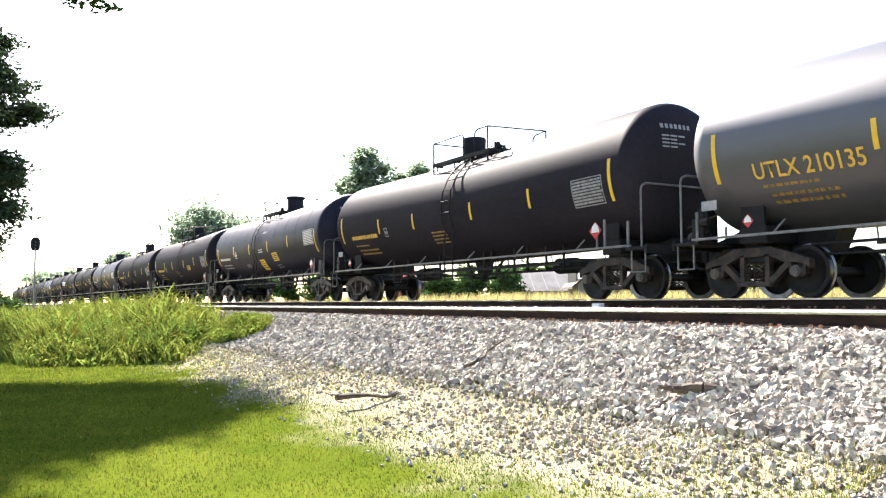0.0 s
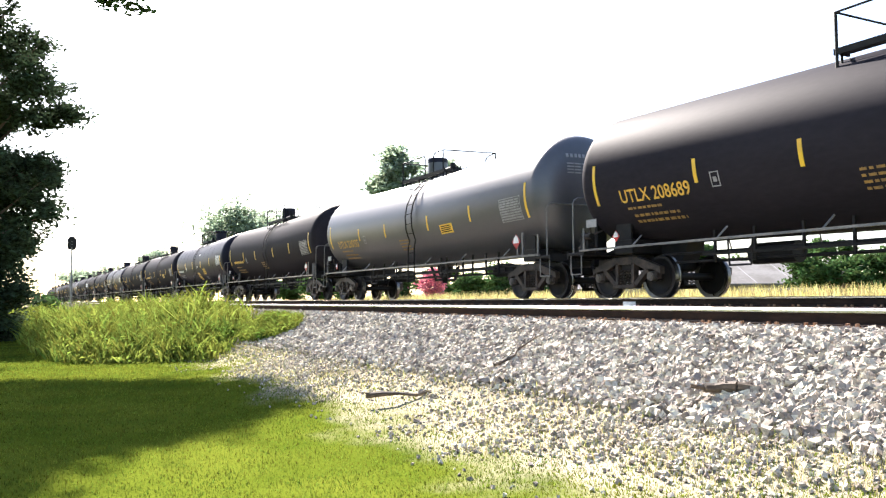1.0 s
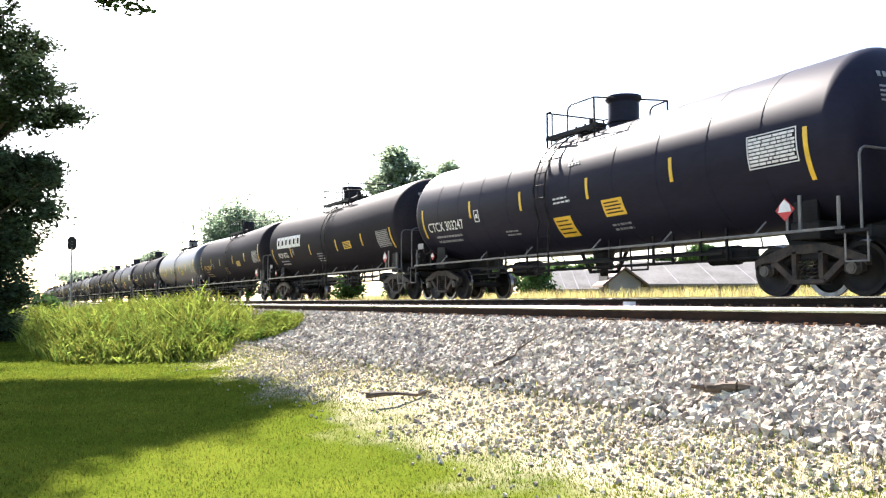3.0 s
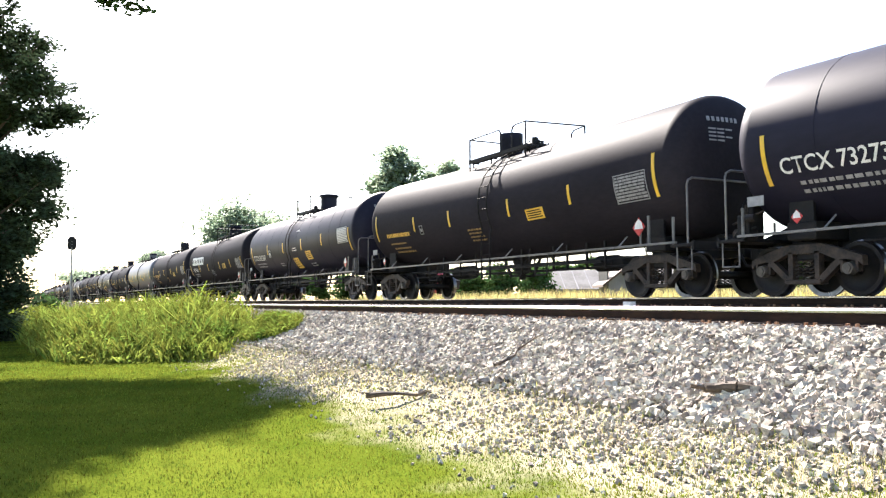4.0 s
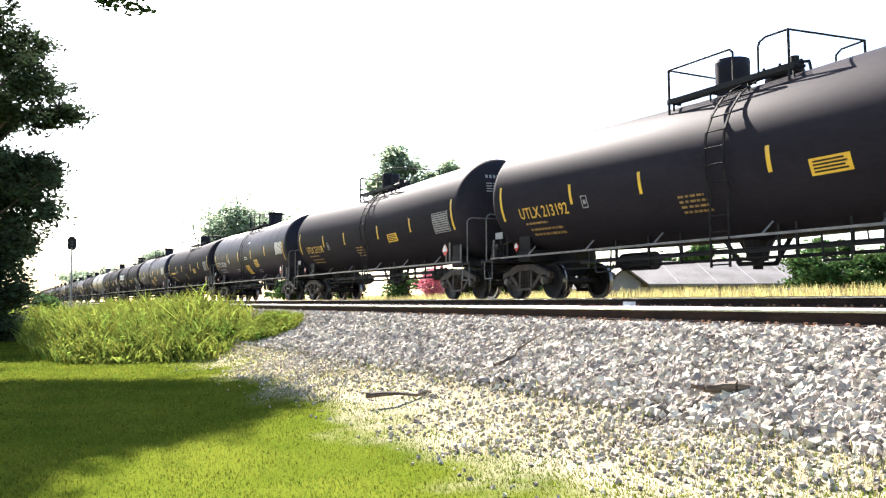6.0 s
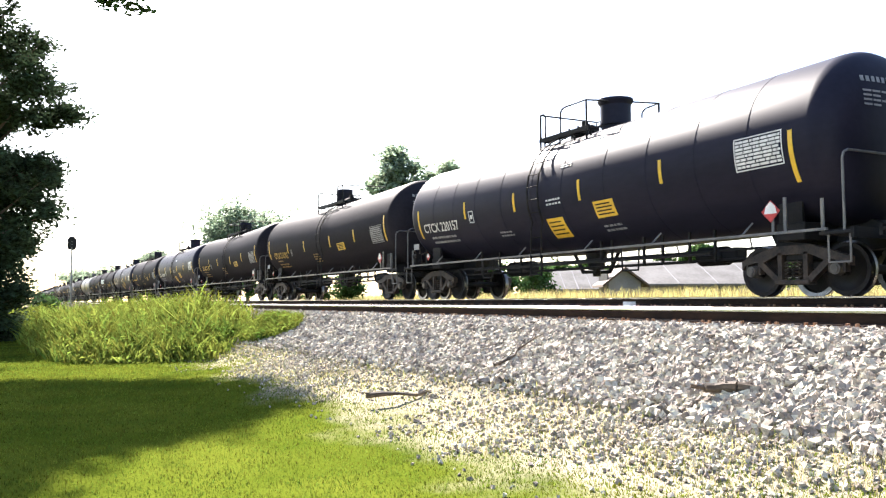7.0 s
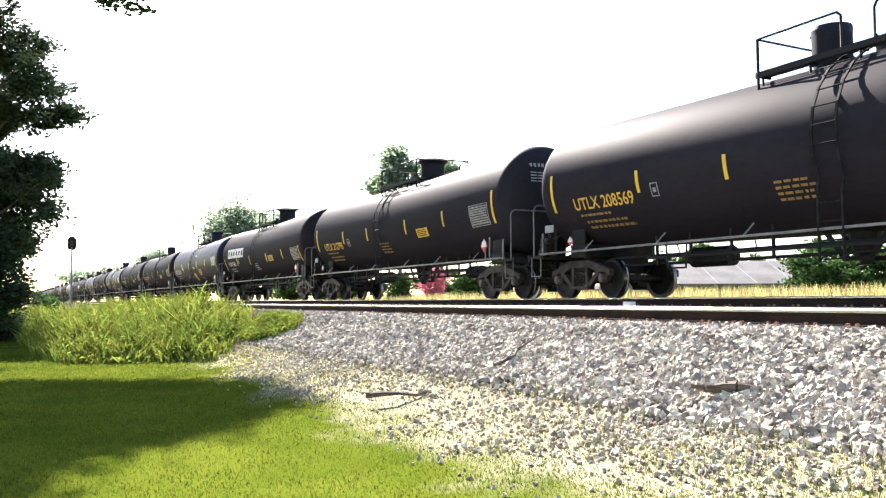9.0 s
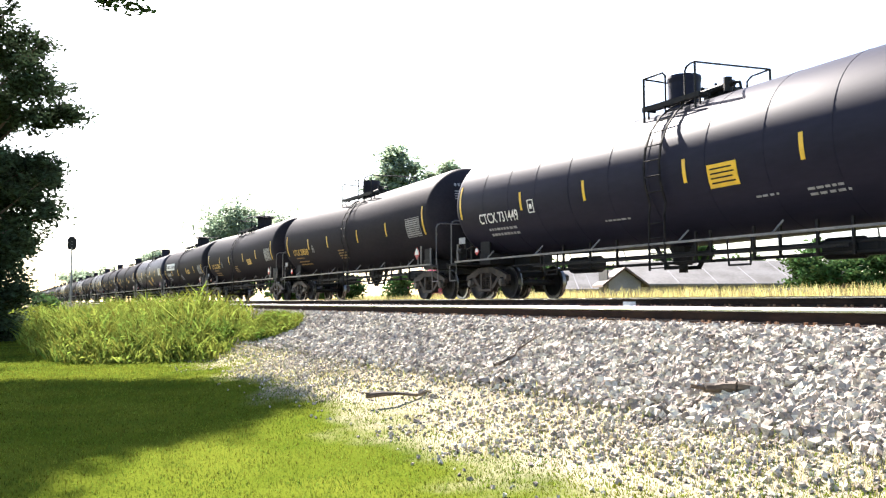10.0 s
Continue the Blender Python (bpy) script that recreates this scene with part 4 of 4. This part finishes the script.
lawn, dry, weeds = [], [], []
for _ in range(270000):
    u = R.random()
    x = -3.5 - 38 * u ** 1.7
    y = R.uniform(-1.2, 6.0) if R.random() < 0.93 else -1.2 - 5 * R.random() ** 2
    v = verge(x, y)
    z = ground_height(x, y) - 0.005
    far_k = 1 + max(0, -x - 10) * 0.05
    if R.random() > v:
        big = 2.2 if R.random() < 0.07 else 1.0
        lawn.append((x, y, z, R.uniform(0.014, 0.034) * min(far_k, 1.6) * (1.3 if big > 1 else 1), 0.0036 * far_k * big))
    elif R.random() < 0.34 * max(0.0, 2.1 - v):
        (dry if R.random() < 0.55 else lawn).append((x, y, z, R.uniform(0.03, 0.1), 0.0028 * far_k))
for _ in range(80000):
    x = -16.5 - 42 * R.random() ** 1.2
    y = R.uniform(0.4, 7.3)
    edge = min((y - 1.2 - 0.055 * (-x - 20) * -1) / 0.8, (6.9 - y) / 0.9, (-x - 20.4 - 0.9 * max(0.0, 3.4 - y) - 1.9 * max(0.0, y - 4.4)) / 1.2) + 0.5 * noise.noise((x * 0.5, y * 0.5, 9))
    if edge > R.random() * 0.9:
        h = (0.55 + 0.45 * min(1.0, max(0.0, (-x - 17.5) / 9))) * (1.0 + 0.45 * noise.noise((x * 0.25, y * 0.3, 2)) + 0.55 * noise.noise((x * 1.1, y * 1.1, 4))) * R.uniform(0.6, 1.35) * min(1.0, 0.45 + edge * 0.5)
        lift = R.uniform(0.0, 0.62) if R.random() < 0.7 else 0.0
        weeds.append((x, y, ground_height(x, y) - 0.02 + lift * h, h * R.uniform(0.3, 0.5) if lift else h * 0.9, R.uniform(0.014, 0.036)))
for _ in range(4200):
    a, r = R.uniform(0, 6.28), R.random() ** 0.6
    x, y = -22.2 + 1.9 * r * math.cos(a), 6.35 + 0.7 * r * math.sin(a)
    weeds.append((x, y, ground_height(x, y) + R.uniform(0, 0.2) * (1 - r), R.uniform(0.2, 0.42) * (1.2 - 0.5 * r), R.uniform(0.007, 0.016)))
vs, fs = [], []
for x, y, z, h, w in weeds[::2]:
    if y > 6.6 or R.random() < 0.2:
        continue
    a, up = R.uniform(0, 2 * math.pi), R.uniform(-0.5, 0.6)
    way = Vector((math.cos(a), math.sin(a), up)).normalized()
    side = way.cross((0, 0, 1)).normalized()
    p = Vector((x, y, z + h * R.uniform(0.2, 1.0)))
    size = R.uniform(0.09, 0.19)
    k = len(vs)
    vs += [p, p + way * size * 0.5 + side * size * 0.2 + Vector((0, 0, 0.02)), p + way * size - Vector((0, 0, size * 0.3)), p + way * size * 0.5 - side * size * 0.2 + Vector((0, 0, 0.02))]
    fs += [(k, k + 1, k + 2), (k, k + 2, k + 3)]
tagged(new("leafy_weeds", mesh_from("leafy_weeds", vs, fs, M["weed_leaf"])), "broad-leaved green weeds among the tall grass", "weeds", kind="stuff")
blades("lawn_grass", lawn, M["blade"], "short mown grass in sun and tree shade", "grass", 3)
blades("dry_grass", dry, M["dry"], "sparse dry grass growing through gravel", "grass", 4)
blades("tall_weeds", weeds, M["weed"], "tall bright green weeds beside the railway", "weeds", 5, 0.75)
field = []
for _ in range(26000):
    x, y = R.uniform(-70, 4), R.uniform(19, 33)
    field.append((x, y, ground_height(x, y), R.uniform(0.45, 1.0), R.uniform(0.012, 0.025)))
blades("field_grass", field, M["dry"], "pale dry field grass beyond the railway", "grass", 6, 0.25)


# ---- buildings beyond the railway ----
def gabled(name, at, length, width, wall_h, roof_h, wall, roof, label, turn=0.0):
    """A low building with a pitched roof, a door and windows."""
    b = thing(name, pose(*at, 0, 0, turn), label, "building")
    bm = BM()
    prism(bm, ((-width / 2, -0.3), (width / 2, -0.3), (width / 2, wall_h), (0, wall_h + roof_h), (-width / 2, wall_h)), -length / 2, length / 2)
    part("wall", bm, wall, b)
    for s in (-1, 1):
        bm = BM()
        e = 0.35
        k = roof_h / (width / 2)
        prism(bm, ((0, wall_h + roof_h + 0.02), (s * (width / 2 + e), wall_h - e * k + 0.02), (s * (width / 2 + e), wall_h - e * k + 0.14), (0, wall_h + roof_h + 0.14)), -length / 2 - e, length / 2 + e)
        part("roof", bm, roof, b)
        for i in range(1, 6 if length > 4 else 1):
            y = -length / 2 + length * i / 6
            bm = BM()
            beam(bm, (0, y, wall_h + roof_h + 0.15), (s * (width / 2 + e), y, wall_h - e * k + 0.15), 0.05, 0.03)
            part("roof_seam", bm, M["grey_wall"], b)
    for i, y in enumerate((-length * 0.3, 0.0, length * 0.3)):
        bm = BM()
        box(bm, -width / 2 - 0.05, -width / 2 + 0.02, y - 0.5, y + 0.5, 0.9 if i != 1 else 0.0, 2.0)
        part("window" if i != 1 else "door", bm, M["dark"], b)
    return b


gabled("long_building", (-36.4, 39.0, -0.3), 13.0, 8.0, 1.1, 1.35, M["white_wall"], M["white_wall"], "long low white metal building beyond the field", -28)
gabled("shed", (-34.5, 28.8, -0.5), 2.4, 1.7, 1.35, 0.65, M["grey_wall"], M["roof"], "small grey gabled shed with brown roof", 62)
gabled("house", (-49.0, 36.4, -0.3), 5.5, 6.0, 1.0, 1.3, M["white_wall"], M["white_wall"], "low pale house with a light roof", -28)
bm = BM()
sign_shed = thing("fence_panel", pose(-28.2, 33.2, -0.35, 0, 0, 62), "grey-blue metal panel fence in dry grass", "fence")
for i in range(5):
    b2 = box(BM(), i * 0.7 - 1.75, i * 0.7 - 1.07, -0.02, 0.02, 0, 0.85)
    part("panel", b2, M["grey_wall"], sign_shed)

# ---- signal, poles, debris ----
sig = thing("signal_mast", pose(-89.0, 5.5, -1.2), "black railway signal head on a slim grey mast", "signal")
bm = rod(BM(), (0, 0, -0.3), (0, 0, 7.3), 0.09, 0.075, 10)
box(bm, -0.3, 0.3, -0.3, 0.3, -0.2, 0.35)
part("mast", bm, M["pole"], sig)
bm = BM()
prism(bm, ((-0.3, 6.3), (0.3, 6.3), (0.42, 6.6), (0.42, 7.3), (0.2, 7.6), (-0.2, 7.6), (-0.42, 7.3), (-0.42, 6.6)), -0.06, 0.0)
bmesh.ops.rotate(bm, cent=(0, 0, 0), matrix=Matrix.Rotation(radians(90), 3, "Z"), verts=bm.verts)
hd = part("signal_head", bm, M["frame"], sig, "black oval backing plate with three lenses")
for z in (6.65, 6.95, 7.25):
    part("hood", rod(BM(), (0.04, 0, z), (0.3, 0, z), 0.11, seg=10), M["frame"], hd)
bm = BM()
for z in range(14):
    rod(bm, (-0.25, -0.16, 0.5 + z * 0.42), (-0.25, 0.16, 0.5 + z * 0.42), 0.012, seg=5)
for s in (-0.16, 0.16):
    rod(bm, (-0.25, s, 0.3), (-0.25, s, 6.2), 0.016, seg=5)
part("ladder", bm, M["pole"], sig)
for x, y, h in ((-220.0, 10.1, 8.0),):
    pole = thing("utility_pole", pose(x, y, -0.9), "distant weathered utility pole with a crossarm", "pole")
    part("post", rod(BM(), (0, 0, -0.3), (0, 0, h), 0.14, 0.1, 8), M["bark"], pole)
    part("crossarm", beam(BM(), (0, -1.1, h - 0.6), (0, 1.1, h - 0.6), 0.1, 0.12), M["bark"], pole)


def driftwood(at, length, r, turn, label, seed):
    q = random.Random(seed)
    bm = BM()
    pts = [Vector((length * (k / 6 - 0.5), q.uniform(-0.07, 0.07), q.uniform(0, 0.05))) for k in range(7)]
    rr = [r * (1.15 - 0.12 * k) * q.uniform(0.65, 1.3) for k in range(7)]
    for k in range(6):
        rod(bm, pts[k], pts[k + 1], rr[k], rr[k + 1], 7)
    for k in range(5):
        at_ = pts[q.randint(0, 5)]
        rod(bm, at_, at_ + Vector((q.uniform(0.1, 0.3) * length * q.choice((-1, 1)), q.uniform(-0.08, 0.08), q.uniform(0, 0.06))), r * 0.45, r * 0.15, 5)
    rod(bm, pts[3], pts[3] + Vector((0.18, 0.12, 0.05)), r * 0.5, r * 0.2, 6)
    me = bpy.data.meshes.new("branch")
    bm.to_mesh(me)
    bm.free()
    me.materials.append(M["drift"])
    ob = new("branch", me)
    ob.matrix_basis = pose(at[0], at[1], ground_height(at[0], at[1]) + at[2], 0, -23 if at[1] > 6.2 else 0, turn)
    return tagged(ob, label, "branch")


driftwood((-10.26, 4.96, 0.02), 1.35, 0.036, 83, "dark weathered branch lying on pale gravel", 5)
driftwood((-9.86, 6.38, 0.06), 0.97, 0.022, 108, "thin dry stick lying on the ballast", 6)
driftwood((-5.7, 6.15, 0.05), 0.6, 0.055, 50, "broken piece of grey weathered timber on ballast", 7)
bm = box(BM(), -0.12, 0.12, -0.08, 0.08, 0, 0.28, 0.015)
me = bpy.data.meshes.new("marker_block")
bm.to_mesh(me)
bm.free()
me.materials.append(M["white_paint"])
ob = new("marker_block", me)
ob.matrix_basis = pose(-13.6, 11.6, -0.37)
tagged(ob, "small white painted block between the tracks", "marker")

# ---- ties, plates and ballast ----
bm = box(BM(), -0.115, 0.115, -1.3, 1.3, -0.18, 0.0, 0.012)
tie_mesh = bpy.data.meshes.new("tie")
bm.to_mesh(tie_mesh)
tie_mesh.materials.append(M["tie"])
bm.free()
bm = box(BM(), -0.1, 0.1, -0.18, 0.18, 0.0, 0.016)
for sx in (-0.06, 0.06):
    for sy in (-0.1, 0.1):
        box(bm, sx - 0.015, sx + 0.015, sy - 0.018, sy + 0.018, 0.016, 0.05)
plate_mesh = bpy.data.meshes.new("tie_plate")
bm.to_mesh(plate_mesh)
plate_mesh.materials.append(M["plate"])
bm.free()
for track, lo, hi in ((near_track, -70, 1.5), (train_track, -60, 1.5)):
    x = lo
    while x < hi:
        t_ = new("tie", tie_mesh)
        t_.parent = track
        t_.matrix_basis = pose(x + R.uniform(-0.02, 0.02), R.uniform(-0.04, 0.04), -0.018, 0, 0, R.uniform(-0.8, 0.8))
        for s in (-1, 1):
            p_ = new("tie_plate", plate_mesh)
            p_.parent = track
            p_.matrix_basis = pose(x, s * GAUGE, -0.017)
        x += 0.53


def stone_field(name, spots, label, seed):
    """Crushed stones as one mesh of irregular many-sided lumps. spots: x, y, z, radius."""
    q = np.random.RandomState(seed)
    bm_ = BM()
    bmesh.ops.create_cube(bm_, size=1.35)
    bmesh.ops.triangulate(bm_, faces=bm_.faces)
    unit = np.array([v.co[:] for v in bm_.verts])
    tri = np.array([[v.index for v in f.verts] for f in bm_.faces])
    bm_.free()
    s = np.array(spots)
    n_ = len(s)
    kinds = []
    for _ in range(24):
        a = unit * q.uniform(0.6, 1.25, (len(unit), 1)) * q.uniform(0.55, 1.25, (1, 3)) + q.uniform(-0.2, 0.2, (len(unit), 3))
        kinds.append(a)
    kinds = np.array(kinds)[q.randint(0, 24, n_)]
    ax = q.normal(size=(n_, 4))
    ax /= np.linalg.norm(ax, axis=1, keepdims=True)
    w, x, y, z = ax.T
    rot = np.array([[1 - 2 * (y * y + z * z), 2 * (x * y - z * w), 2 * (x * z + y * w)], [2 * (x * y + z * w), 1 - 2 * (x * x + z * z), 2 * (y * z - x * w)],
                    [2 * (x * z - y * w), 2 * (y * z + x * w), 1 - 2 * (x * x + y * y)]]).transpose(2, 0, 1)
    co = np.einsum("nij,nvj->nvi", rot, kinds) * s[:, 3][:, None, None] + s[:, None, :3]
    faces_ = (tri[None] + (np.arange(n_) * len(unit))[:, None, None]).reshape(-1, 3)
    me_ = bpy.data.meshes.new(name)
    me_.vertices.add(n_ * len(unit))
    me_.vertices.foreach_set("co", co.ravel())
    me_.loops.add(faces_.size)
    me_.loops.foreach_set("vertex_index", faces_.ravel().astype(np.int32))
    me_.polygons.add(len(faces_))
    me_.polygons.foreach_set("loop_start", np.arange(0, faces_.size, 3, dtype=np.int32))
    me_.update(calc_edges=True)
    me_.materials.append(M["stone"])
    me_.shade_flat()
    return tagged(new(name, me_), label, "gravel", kind="stuff")


stones = []
while len(stones) < 105000:
    u = R.random()
    x = -3.0 - 42 * u ** 1.9
    y = R.uniform(3.3, 11.6)
    v = verge(x, y)
    if y < 5.8 and R.random() > min(1.0, max(0.01, v * 0.4)):
        continue
    if y > 8.0 and R.random() > 0.3:
        continue
    r = R.uniform(0.022, 0.052) * (1 + max(0, -x - 12) * 0.02) * (1.0 if y > 5.6 else 0.55)
    stones.append((x, y, ground_height(x, y) + r * R.uniform(0.2, 0.8), r))
stone_field("ballast", stones, "pale grey crushed stone ballast on the embankment", 8)


# ---- what moves ----
# the train's run: seconds, and where the middle of car 0 stands
RUN = ((0.0, 14.22), (0.5, 2.72), (1.0, -7.7), (1.5, -19.02), (2.0, -30.58), (2.5, -40.67), (3.25, -56.8), (4.0, -72.3), (4.5, -83.75), (5.0, -94.04), (5.5, -105.32), (6.25, -121.7),
       (7.0, -138.5), (7.5, -148.84), (8.0, -160.02), (8.5, -171.2), (9.0, -183.01), (9.5, -194.3), (10.0, -204.85))


def motions():
    """The train rolls towards -x; its wheels turn with it."""
    for k, car in cars:
        walk(car, [(t, pose(place_of[k] + x, TRAIN_Y, 0)) for t, x in RUN])
    step = 88.0
    for k, car in cars:
        if k < -4:
            continue
        for ws in [o for o in car.children_recursive if o.name.startswith("wheelset")]:
            x, z = ws.matrix_basis.translation.x, ws.matrix_basis.translation.z
            walk(ws, [(i / 30, pose(x, 0, z, 0, -step * i, 0)) for i in range(301)])


motions()
